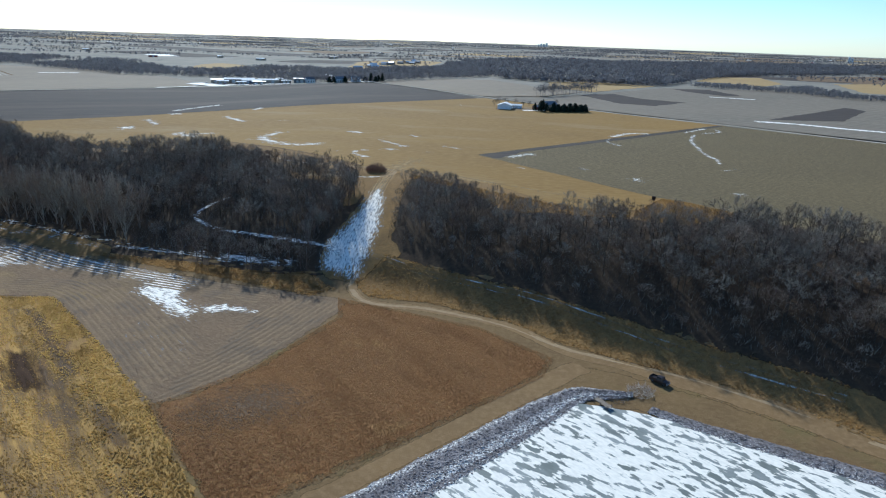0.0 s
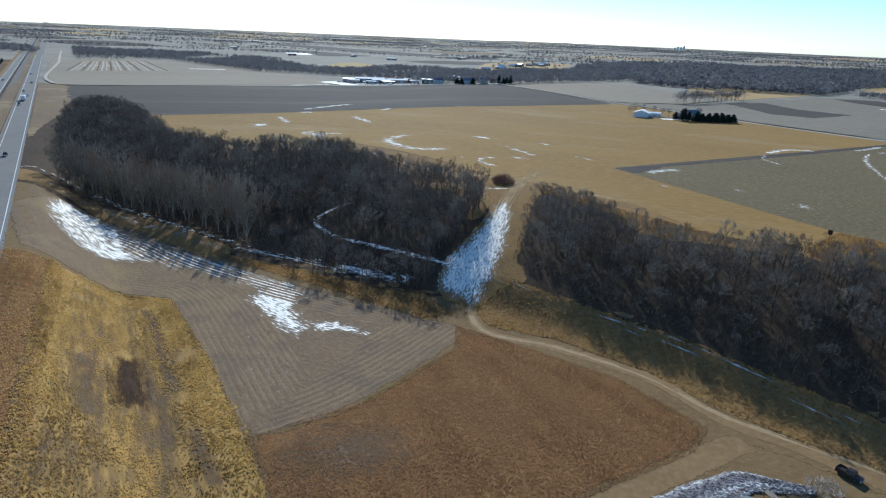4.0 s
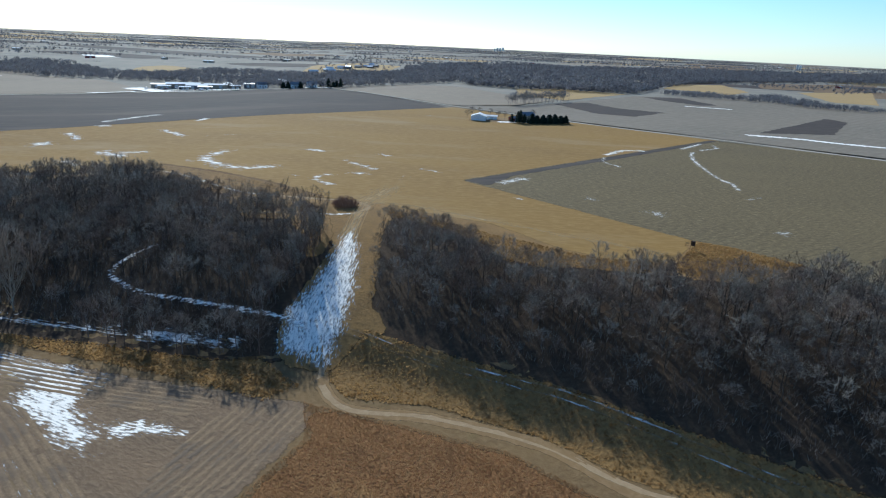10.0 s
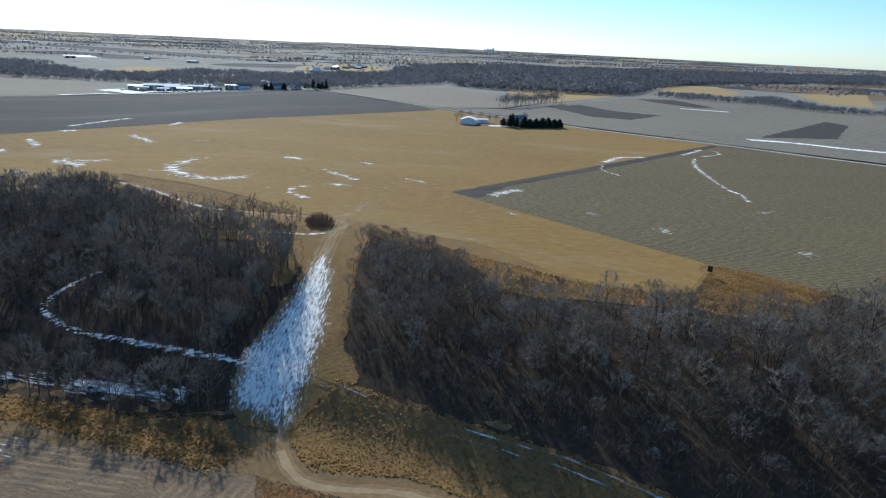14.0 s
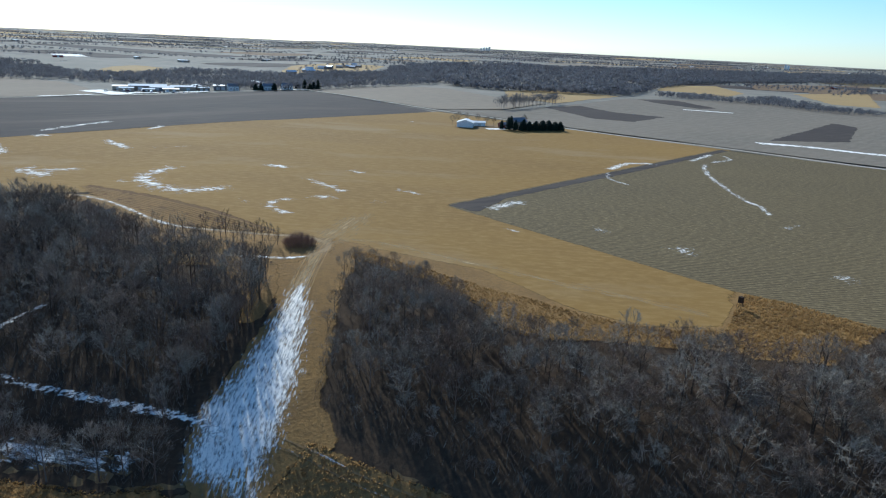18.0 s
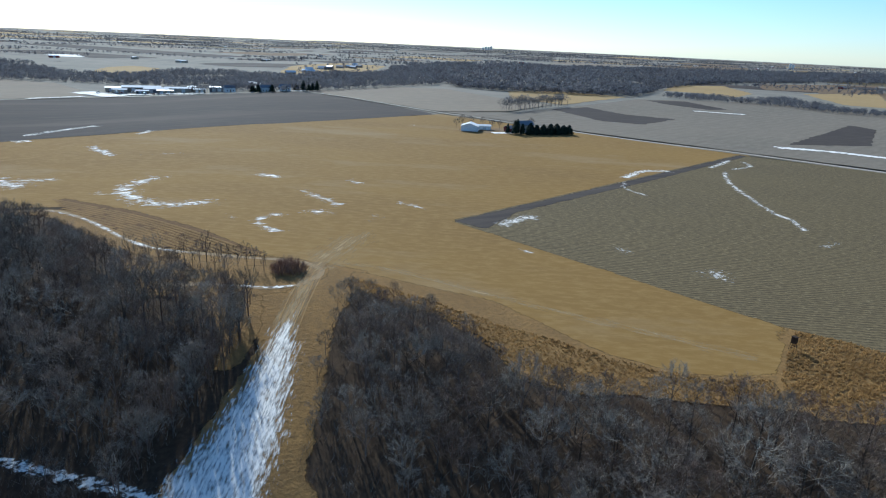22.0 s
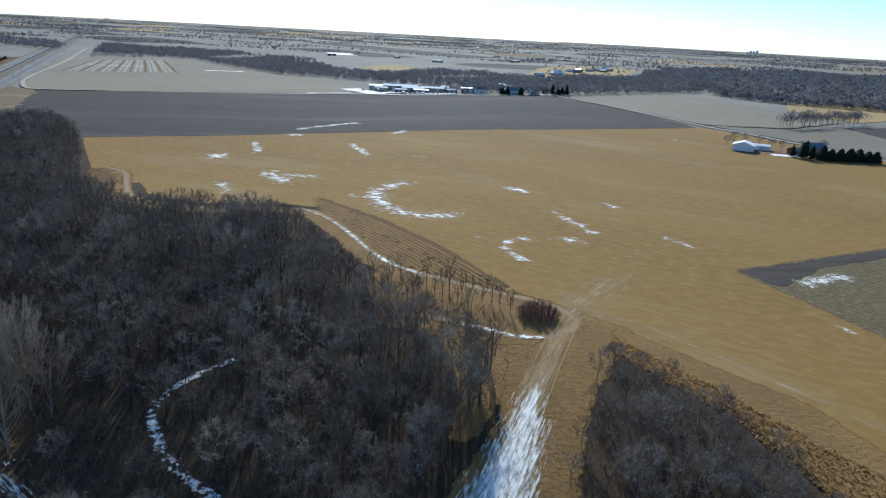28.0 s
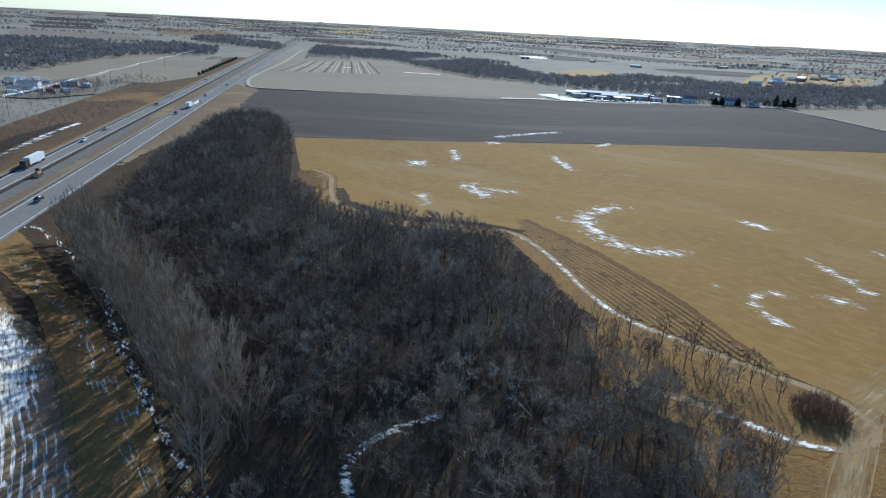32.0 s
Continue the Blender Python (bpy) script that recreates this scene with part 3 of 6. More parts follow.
strip("road", [(-9, -16), (-9, -22), (-5, -31), (3, -35), (15, -38), (37, -50), (50, -66), (63, -74), (80, -86), (94, -98), (106, -111), (125, -128), (160, -158)], [4, 5, 5.5, 5.5, 5, 5.5, 9, 10, 10, 10, 9, 9, 9], "dirt", 0.15, "winding packed dirt farm track", "road", 2.5, 0, 0.3)
strip("road_wheel_track", [(-9, -14), (-9, -22), (-4.5, -31.5), (3, -35), (15, -37.6), (37, -50), (50, -64), (63, -72), (80, -84), (94, -96), (106, -109), (125, -126)], 2.0, "track", 0.17, "pale worn wheel tracks on a dirt road", "road", 2.5, 0, 0.4)
strip("road_dam", [(52, -74), (46, -78), (29, -91), (16, -101), (-6, -118), (-30, -136), (-60, -160)], [8, 8, 6, 6, 6, 6, 6], "dirt", 0.075, "packed dirt road along a pond dam", "road", 3, 0, 0.3)
strip("road_gap", [(5, 85), (4, 76), (1, 60), (-2, 42), (-5, 22), (-8, 2), (-10, -14)], [5, 5, 4, 4, 4, 4, 5], "dirt", 0.15, "dirt track climbing between two woods", "road", 2.5, 0, 0.4)
strip("path_brow", [(4, 72), (6, 78), (1, 85), (-5, 87.5), (-15, 90), (-28, 94), (-41, 99), (-52, 109), (-72, 134), (-88, 148), (-109, 147), (-129, 144), (-158, 151), (-174, 167), (-188, 186), (-195, 192), (-206, 196)], 2.4, "track", 0.18, "pale farm track along the edge of a wood", "path", 2.5, 0, 0.3)
strip("field_brow_grass", [(4, 72), (6, 78), (1, 85), (-5, 87.5), (-15, 90), (-28, 94), (-41, 99), (-52, 109), (-72, 134), (-88, 148), (-109, 147), (-129, 144), (-158, 151), (-174, 167), (-188, 186), (-195, 192), (-206, 196)], 10.0, "grass", 0.13, "dry brown grass along a wood edge", "grass bank", 2.5, 2.0, 0.8)
strip("path_lower", [(5, 74), (0, 68), (-7, 67), (-15, 69), (-24, 71), (-34, 72)], 2.2, "track", 0.18, "pale track curving round a thicket", "path", 2.5, 0, 0.3)
strip("path_foot", [(-5, -3), (3, -9), (12, -16), (25, -25), (40, -35), (54, -48), (83, -75), (108, -96)], 0.4, "dirt", 0.14, "narrow wheel track along the foot of a wood", "path", 2.5, -0.8, 0.12)
strip("path_foot_side", [(-5, -3), (3, -9), (12, -16), (25, -25), (40, -35), (54, -48), (83, -75), (108, -96)], 0.4, "dirt", 0.14, "narrow wheel track along the foot of a wood", "path", 2.5, 0.8, 0.12)
strip("road_farm", [(-462, 432), (-440, 444), (-276, 541), (-222, 584), (-127, 622), (-83, 632), (-17, 656)], 4.6, "gravel", 0.7, "pale gravel farm road", "road", 10, 0, 0.2)
strip("road_diagonal", [(-17, 656), (30, 597), (104, 480), (126, 456), (193, 366), (230, 325), (270, 286), (331, 217), (420, 112), (520, -20)], 4.6, "gravel", 0.72, "pale gravel farm road past a farmstead", "road", 10, 0, 0.2)
strip("road_frontage", [(-462, 432), (-486, 452), (-537, 515), (-670, 721), (-760, 850), (-900, 1050)], 4.6, "gravel", 0.7, "pale gravel frontage road beside a highway", "road", 10, 0, 0.2)

# ---- pond ----
def pond():
    o = [(6, -122.5), (20, -111.5), (36, -98.5), (46, -91.5), (51, -93), (57, -95), (64, -99), (75, -108), (86, -116), (97, -123), (130, -150), (120, -200), (30, -200), (-20, -145)]
    ob = patch("water_pond", o, "ice", 0.5, 4.0, "frozen pond with wind-blown snow on grey ice", "pond", 0.4)
    for v in ob.data.vertices:
        v.co.z = -18.0
    return ob


pond()
BANK = [(-36, -147), (-20, -137), (0, -123.5), (14, -113), (27, -103), (36, -95.8), (43, -90.5), (48, -87.6), (54, -88), (60, -88.5)]
SIDE_BANK = [(62, -94.5), (68, -100), (76, -106), (87, -113.5), (98, -120.5), (130, -146)]
# across a bank, from the road down to the ice: height over the valley floor, and how much snow lies there
DAM_RISE, DAM_SNOW = (0.1, 0.5, 0.62, 0.6, 0.56, 0.52, 0.48, 0.43, 0.38, 0.34, 0.31, 0.16), (-0.1, 0.12, 0.06, -0.06, -0.03, 0.0, 0.07, 0.12, 0.10, -0.1, 0.10, 0.02)
SIDE_RISE, SIDE_SNOW = (0.1, 0.42, 0.5, 0.42, 0.34, 0.16), (-0.2, -0.12, -0.04, -0.02, 0.06, 0.04)


def bank(points, width, rise, snow, label, count):
    """A stone bank along the ice: a low slope from the crest down to the water's edge, with loose stones on it."""
    n = len(rise)
    ob = strip("bank_riprap", points, width, "frosted", 0.0, label, "bank", 1.5, 0, 0.3, across=n - 1)
    co = np.array([v.co for v in ob.data.vertices]).reshape(-1, n, 3)
    if np.hypot(co[0, 0, 0] - 62, co[0, 0, 1] + 130) < np.hypot(co[0, -1, 0] - 62, co[0, -1, 1] + 130):
        rise, snow = rise[::-1], snow[::-1]
    rise, snow = np.array(rise), np.array(snow)
    co[:, :, 2] = -18.3 + rise
    ob.data.vertices.foreach_set("co", co.ravel())
    ob.data.update()
    ob.data.attributes.new("cover", "FLOAT", "POINT").data.foreach_set("value", np.tile(snow, len(co)).astype(np.float32))
    b = []
    cube = np.array([(i, j, k) for i in (-1, 1) for j in (-1, 1) for k in (-1, 1)], float)
    sides = np.array([(0, 1, 3, 2), (4, 6, 7, 5), (0, 4, 5, 1), (2, 3, 7, 6), (0, 2, 6, 4), (1, 5, 7, 3)])
    cov = []
    for k in range(count):
        i, u = RNG.integers(len(co) - 1), RNG.uniform(0, n - 1.001)
        j, w = int(u), u - int(u)
        g = RNG.uniform()
        q = (co[i, j] * (1 - w) + co[i, j + 1] * w) * g + (co[i + 1, j] * (1 - w) + co[i + 1, j + 1] * w) * (1 - g)
        size = RNG.uniform(0.12, 0.3)
        b.append(q + cube * size * (0.6, 0.6, 0.4) + RNG.normal(0, size * 0.14, (8, 3)))
        cov += [snow[j] - 0.02] * 8
    f = (sides[None] + 8 * np.arange(count)[:, None, None]).reshape(-1, 4)
    stones = new("riprap_stones", mesh_of("riprap_stones", np.concatenate(b), f, MAT["frosted"]))
    stones.data.attributes.new("cover", "FLOAT", "POINT").data.foreach_set("value", np.array(cov, np.float32))
    tagged(stones, label.replace("bank", "stones"), "stones", kind="stuff")


bank(BANK, [10.5, 10.5, 10.5, 10.5, 10.5, 10.5, 10.5, 9.5, 6, 2], DAM_RISE, DAM_SNOW, "snow-dusted grey riprap bank of a pond dam", 3400)
bank(SIDE_BANK, [3, 5.5, 5.5, 5.5, 5.5, 5.5], SIDE_RISE, SIDE_SNOW, "dark frosty riprap bank of a pond", 1200)

# ---- highway ----
def highway_line(offset, y0, y1, n=24):
    """A line beside the near pavement edge; offset metres away from the woods."""
    ys = np.linspace(y0, y1, n)
    return [(-226 - 0.729 * (y - 65) - 0.81 * offset + 0.0, y - 0.59 * offset) for y in ys]


for nm, off, w, mt, lift, lb in [
    ("road_highway_near", -1.0, 12.0, "concrete", 0.5, "pale concrete highway carriageway"),
    ("road_highway_strip", 8.1, 6.2, "embank", 0.45, "brown dirt strip between highway carriageways"),
    ("road_highway_old", 13.9, 5.6, "asphalt", 0.5, "worn asphalt of a highway under reconstruction"),
    ("road_highway_median", 17.8, 2.4, "litter", 0.45, "dark grassy highway median"),
    ("road_highway_far", 23.2, 8.6, "concrete", 0.5, "pale concrete highway carriageway"),
]:
    strip(nm, highway_line(off, -160, 4000, 12), w, mt, lift, lb, "highway", 12.0, fray=0.5)
strip("road_highway_shoulder", highway_line(56, -160, 760, 8), 58, "rough", 0.26, "rough russet grass beyond a highway", "verge", 10.0, across=8)
strip("road_highway_dirt", highway_line(11.5, 225, 430, 6), [2, 9, 11, 11, 9, 2], "embank", 0.56, "brown dirt median of a highway under reconstruction", "verge", 6.0)
strip("road_highway_shoulder", highway_line(30.5, -160, 1200, 8), 4.5, "grass", 0.4, "tan grass shoulder of a highway", "verge", 10.0)
for off in (-5.6, 3.9, 20.0, 26.4):
    strip("road_highway_line", highway_line(off, -160, 900, 8), 0.28, "white_line", 0.54, "white painted edge line of a highway", "road marking", 10.0, fray=0.0)

# soil marks, margins and wheel tracks
patch("field_dam", [(44, -78), (17, -96), (-16, -119), (-44, -141), (-36, -150), (-10, -132), (10, -116), (30, -102), (44, -93), (57, -95), (66, -99), (78, -108), (98, -121), (132, -150), (146, -148), (104, -112), (80, -90), (60, -76), (50, -72)], "earth", 0.02, NEAR, "bare brown earth of a pond dam", "dam", 0.6)
RUTS = [
    ([(-90, -64), (-84, -74), (-76, -86)], 3.0, "mud", "dark wet soil rut in a grass plot"),
    ([(-82, -70), (-75, -79), (-67, -89), (-60, -98)], 3.8, "ash", "worn grey strip in a yellow grass plot"),
    ([(-102, -35), (-91, -49), (-82, -63), (-70, -77)], 2.4, "ash", "worn grey strip in a yellow grass plot"),
    ([(-96, -72), (-86, -86), (-76, -97)], 3.6, "ash", "worn grey strip in a yellow grass plot"),
    ([(-62, -88), (-55, -97), (-48, -105)], 2.2, "ash", "worn grey strip in a yellow grass plot"),
]
for sh in (-2.4, -1.0, 0.3, 1.6, 2.8):
    strip("path_gap_track", [(4, 80), (1, 62), (-2, 44), (-5, 24), (-8, 4), (-10, -12)], 0.35, "faint", 0.19, "pale wheel track climbing a clearing", "path", 2.5, sh, 0.2)


def furrows(name, guide, first, step, count, mat, label, field, base_h=0.0):
    """Low ridges of straw and soil that follow a guide line side by side."""
    b_v, b_f, base = [], [], 0
    c = spline(guide, 2.0)
    t = np.gradient(c, axis=0)
    t /= np.linalg.norm(t, axis=1)[:, None]
    nrm = np.c_[-t[:, 1], t[:, 0]]
    p = np.array(field, float)
    for k in range(count):
        q = c + nrm * (first + step * k + RNG.normal(0, 0.06, len(c)))[:, None]
        ok = inside(q[:, 0], q[:, 1], p)
        for i in range(len(q) - 1):
            if not (ok[i] and ok[i + 1]) or RNG.uniform() < 0.04:
                continue
            for a in (q[i], q[i + 1]):
                for o, h in ((-0.6, 0.02), (0.0, 0.075), (0.6, 0.02)):
                    x, y = a + nrm[i] * o
                    b_v.append((x, y, float(land(x, y)) + h + base_h))
            b_f += [(base, base + 1, base + 4, base + 3), (base + 1, base + 2, base + 5, base + 4)]
            base += 6
    ob = new(name, mesh_of(name, b_v, np.array(b_f), MAT[mat]))
    if sum(q.normal.z for q in ob.data.polygons[:20]) < 0:
        ob.data.flip_normals()
    tagged(ob, label, "furrows", kind="stuff")


TILLED = [(-148, -24), (-99, -28), (-76, -56), (-50, -90), (-36, -82), (-22, -61), (-11, -40), (-13, -29), (-38, -19), (-66, -8), (-105, 10), (-141, 33), (-184, 52), (-202, 50), (-188, 20)]
furrows("furrow_ridges", [(-10, -34), (-22, -57), (-36, -78), (-50, -92)], -1.4, -1.9, 13, "straw", "straw-coloured furrow ridges beside a grass plot", [(-10, -30), (-12, -42), (-24, -62), (-36, -80), (-50, -90), (-46, -74), (-41, -60), (-38, -48), (-32, -35), (-24, -26)])
furrows("furrow_ridges", [(-152, -22), (-112, -24), (-97, -30), (-75, -57), (-51, -90)], 1.4, 1.7, 15, "straw", "curved straw-coloured furrow ridges in a field", [(-152, -20), (-99, -28), (-76, -56), (-51, -89), (-47, -75), (-44, -63), (-56, -48), (-72, -27), (-90, -16), (-120, -10), (-160, 0)])
furrows("furrow_ridges", [(-200, 48), (-141, 28), (-105, 6), (-66, -11), (-20, -26)], -1.0, -1.7, 9, "straw", "furrow ridges along a wood edge", [(-196, 44), (-141, 31), (-105, 9), (-66, -9), (-30, -22), (-36, -33), (-58, -26), (-78, -18), (-110, -3), (-150, 14), (-186, 30)])
furrows("furrow_ridges", [(-97, 171), (-59, 142), (-31, 116), (-5, 88)], -0.8, -1.6, 12, "grass", "brown furrow ridges of a tilled strip", [(-5, 87), (-18, 99), (-31, 115), (-59, 141), (-97, 170), (-81, 144), (-62, 119), (-45, 102), (-28, 95)], 0.12)

patch("field_creek_grass", [(-226, 72), (-204, 66), (-168, 58), (-121, 36), (-100, 22), (-96, 10), (-108, 8), (-141, 30), (-184, 49), (-204, 48), (-222, 58)], "grass", 0.13, 3.0, "shaded brown grass between field and creek", "grass bank", 0.25)

for k in range(22):
    u = k / 21
    strip("field_windrow", [(-574 + 95 * u, 603 + 77 * u), (-622 + 72 * u, 690 + 84 * u), (-671 + 49 * u, 777 + 91 * u)], 2.8 if k % 2 else 2.0, "gravel" if k % 3 else "ridge", 0.6, "pale straw windrow on a stubble field" if k % 3 else "brown strip between straw windrows", "windrow", 12.0, 0, 0.5)

# ---- woods ----
class Build:
    """Collects vertices, faces and a tint for one joined mesh."""

    def __init__(self):
        self.v, self.f, self.t, self.n = [], [], [], 0

    def add(self, v, f, tint=None):
        self.v.append(np.asarray(v, float))
        self.f.append((np.asarray(f), self.n))
        self.n += len(v)
        if tint is not None:
            self.t.append(np.zeros(len(v)) + tint)

    def mesh(self, name, mat, smooth=False):
        v = np.concatenate(self.v)
        f = np.concatenate([a + o for a, o in self.f])
        return mesh_of(name, v, f, mat, smooth, np.concatenate(self.t) if self.t else None)


def limb(p, q, r0, r1, sides=3):
    """A tapered limb from p to q; r1 = 0 gives a spike."""
    p, q = np.asarray(p, float), np.asarray(q, float)
    d = q - p
    d = d / (np.linalg.norm(d) + 1e-9)
    a = np.cross(d, (0.3, 0.9, 0.2))
    a /= np.linalg.norm(a) + 1e-9
    b = np.cross(d, a)
    an = np.arange(sides) * 2 * math.pi / sides
    ring = np.cos(an)[:, None] * a + np.sin(an)[:, None] * b
    k = np.arange(sides)
    if r1 <= 0:
        return np.r_[p + ring * r0, q[None]], np.c_[k, (k + 1) % sides, np.full(sides, sides)]
    f0 = np.c_[k, (k + 1) % sides, sides + (k + 1) % sides]
    f1 = np.c_[k, sides + (k + 1) % sides, sides + k]
    return np.r_[p + ring * r0, q + ring * r1], np.r_[f0, f1]


def slivers(o, e, wide, rng):
    """Twigs from the points o to the points e, each a slim blade of bark that tapers to a tip."""
    d = e - o
    side = np.cross(d, rng.normal(0, 1, d.shape))
    side *= (wide / (np.linalg.norm(side, axis=1) + 1e-9))[:, None]
    n = len(o)
    return np.stack([o - side, o + side, e], 1).reshape(-1, 3), np.arange(3 * n).reshape(n, 3)


def bare_tree(rng, height, spread, limbs, boughs, twigs, thick, column=False):
    """Two meshes' worth of a leafless tree: trunk with limbs, and boughs whose brushes of twigs make up a lumpy, rounded crown."""
    wood, fine = Build(), Build()
    lean = rng.normal(0, 0.04, 2)
    at = lambda h: np.array([lean[0] * h * (h / height), lean[1] * h * (h / height), h])
    r = height * 0.0105
    low = 0.36 * height if not column else 0.12 * height
    mid = np.array([*at(height * 0.6)[:2], low + (height - low) * 0.46])
    half = (height - low) * 0.54
    marks = [0, height * 0.22, height * 0.45, height * 0.68]
    for a, b in zip(marks, marks[1:]):
        wood.add(*limb(at(a), at(b), r * (1.15 - a / height), r * (1.15 - b / height), 4))
    phase = rng.uniform(0, 6.28)

    def shell(an, up, k=1.0):
        c = math.sqrt(max(0.0, 1 - up * up))
        if column:
            c = 0.35 + 0.65 * ease(-1.0, 0.7, up) - 0.45 * ease(0.6, 1.0, up)
        bulge = 1 + 0.16 * math.sin(3 * an + 5 * up + phase)
        return mid + np.array([math.cos(an) * c * spread * bulge, math.sin(an) * c * spread * bulge, up * half]) * k

    for k in range(limbs):
        u = (k + rng.uniform(0.2, 0.8)) / limbs
        an = k * 2.4 + rng.uniform(-0.5, 0.5)
        up = -0.3 + 1.2 * u
        p = at(height * ((0.18 + 0.42 * u) if not column else (0.05 + 0.45 * u)))
        q = shell(an, min(up, 0.95), 0.66)
        m = (p + q) / 2 + rng.normal(0, 0.25, 3) + np.array([0, 0, -0.35])
        wood.add(*limb(p, m, r * 0.5, r * 0.34, 3))
        wood.add(*limb(m, q, r * 0.34, r * 0.16, 3))
        for j in range(boughs):
            s = 0.35 + 0.65 * (j + rng.uniform()) / boughs
            o = p + (m - p) * (s * 2) if s < 0.5 else m + (q - m) * (s * 2 - 1)
            e = shell(an + rng.normal(0, 0.6), float(np.clip(up + rng.normal(0.12, 0.36), -0.45, 0.97)), rng.uniform(0.7, 0.9))
            d = e - o
            ln = np.linalg.norm(d) + 1e-9
            if ln > spread * 0.7:
                o = e - d / ln * spread * 0.7
            d = (e - o) / (np.linalg.norm(e - o) + 1e-9)
            fine.add(*limb(o, e, thick * 1.15, 0, 3))
            w = rng.uniform(0.45, 1.05, twigs)
            s0 = o + (e - o) * w[:, None]
            g = d * 0.6 + rng.normal(0, 0.5 if column else 0.75, (twigs, 3)) + np.array([0, 0, 0.95 if column else 0.1])
            g /= np.linalg.norm(g, axis=1)[:, None] + 1e-9
            ln = spread * rng.uniform(0.12, 0.27, twigs) * (1.5 if column else 1.0)
            fine.add(*slivers(s0, s0 + g * ln[:, None], thick * rng.uniform(0.6, 1.1, twigs), rng))
    return wood, fine


TR = np.random.default_rng(11)
KINDS = []  # trees that stand as things of their own
for k in range(9):
    hgt = 11.5 + 0.45 * k
    w, f = bare_tree(TR, hgt - 1.0, 4.4 + 0.35 * (k % 4), 9, 6, 28, 0.024)
    KINDS.append((w.mesh("trunk", MAT["bark"]), f.mesh("crown", MAT["twig"])))


STEMS = {}  # by the count of points: 10 on a stem, 0 on a twig


def joined(*how):
    """A whole tree as one pair of arrays, to be joined into a wood."""
    w, f = bare_tree(TR, *how)
    v, faces, stem, n = [], [], [], 0
    for kind, q in enumerate((w, f)):
        for vv, (ff, _) in zip(q.v, q.f):
            v.append(vv)
            faces.append(ff + n)
            stem.append(np.full(len(vv), 10.0 * (1 - kind)))
            n += len(vv)
    STEMS[n] = np.concatenate(stem)
    return np.concatenate(v), np.concatenate(faces)


COARSE = [joined(10.0 + 0.45 * k, 4.7 + 0.4 * (k % 4), 7, 5, 31, 0.028) for k in range(10)]  # trees joined into the woods
LIGHT = [joined(10.0 + 0.5 * k, 4.7 + 0.4 * (k % 4), 6, 5, 24, 0.036) for k in range(8)]  # those far inside

SHRUBS = [joined(4.2 + 0.4 * k, 1.9 + 0.2 * (k % 3), 4, 2, 9, 0.06) for k in range(5)]  # low brush

WOOD_WEST = [(-19, -8), (-28, -8), (-54, 2), (-81, 16), (-121, 41), (-168, 63), (-200, 69), (-213, 82), (-232, 108), (-256, 142), (-297, 202), (-338, 268), (-316, 300), (-265, 253), (-212, 188), (-195, 166), (-160, 143), (-129, 136), (-109, 139), (-91, 139), (-78, 127), (-58, 101), (-45, 90), (-29, 85), (-14, 80), (-12, 74), (-36, 74), (-36, 69), (-14, 64), (-11, 52), (-11, 38), (-19, 16), (-25, 4), (-24, -6)]
WOOD_EAST = [(2, 5), (14, -8), (27, -18), (42, -30), (56, -44), (85, -70), (110, -91), (150, -126), (210, -172), (235, -120), (215, -50), (160, -18), (134, 4), (116, -6), (97, -6), (86, 1), (76, 7), (66, 8), (58, 11), (48, 14), (42, 26), (33, 46), (20, 57), (13, 64), (9, 58), (8, 45), (4, 17)]
CLEAR = [
    (spline([(-65, 51), (-70, 46), (-73, 40), (-73, 34), (-69, 30), (-62, 23), (-48, 16), (-33, 9), (-20, 4)], 2), 2.6),
    (spline([(-90, 18), (-74, 12), (-60, 7), (-47, 2), (-34, -2)], 2), 2.0),
    (spline([(-36, 72), (-24, 71), (-15, 69)], 2), 2.5),
    (spline([(-188, 74), (-167, 66), (-147, 54), (-113, 36), (-95, 27)], 3), 2.2),
]


def scatter(poly, spacing, rng):
    p = np.array(poly, float)
    lo, hi = p.min(0), p.max(0)
    gx, gy = np.meshgrid(np.arange(lo[0], hi[0], spacing), np.arange(lo[1], hi[1], spacing))
    x = gx.ravel() + rng.uniform(-0.48, 0.48, gx.size) * spacing
    y = gy.ravel() + rng.uniform(-0.48, 0.48, gx.size) * spacing
    k = inside(x, y, p)
    x, y = x[k], y[k]
    for line, room in CLEAR:
        d = np.min(np.hypot(x[:, None] - line[None, :, 0], y[:, None] - line[None, :, 1]), 1)
        x, y = x[d > room], y[d > room]
    # the sunny foot of the western wood is thinly grown
    d = np.interp(x, [-121, -81, -54, -28, -19], [41, 16, 2, -8, -8])
    thin = (x > -125) & (x < -14) & (y < d + 22) & (rng.uniform(size=len(x)) < 0.66)
    return x[~thin], y[~thin]


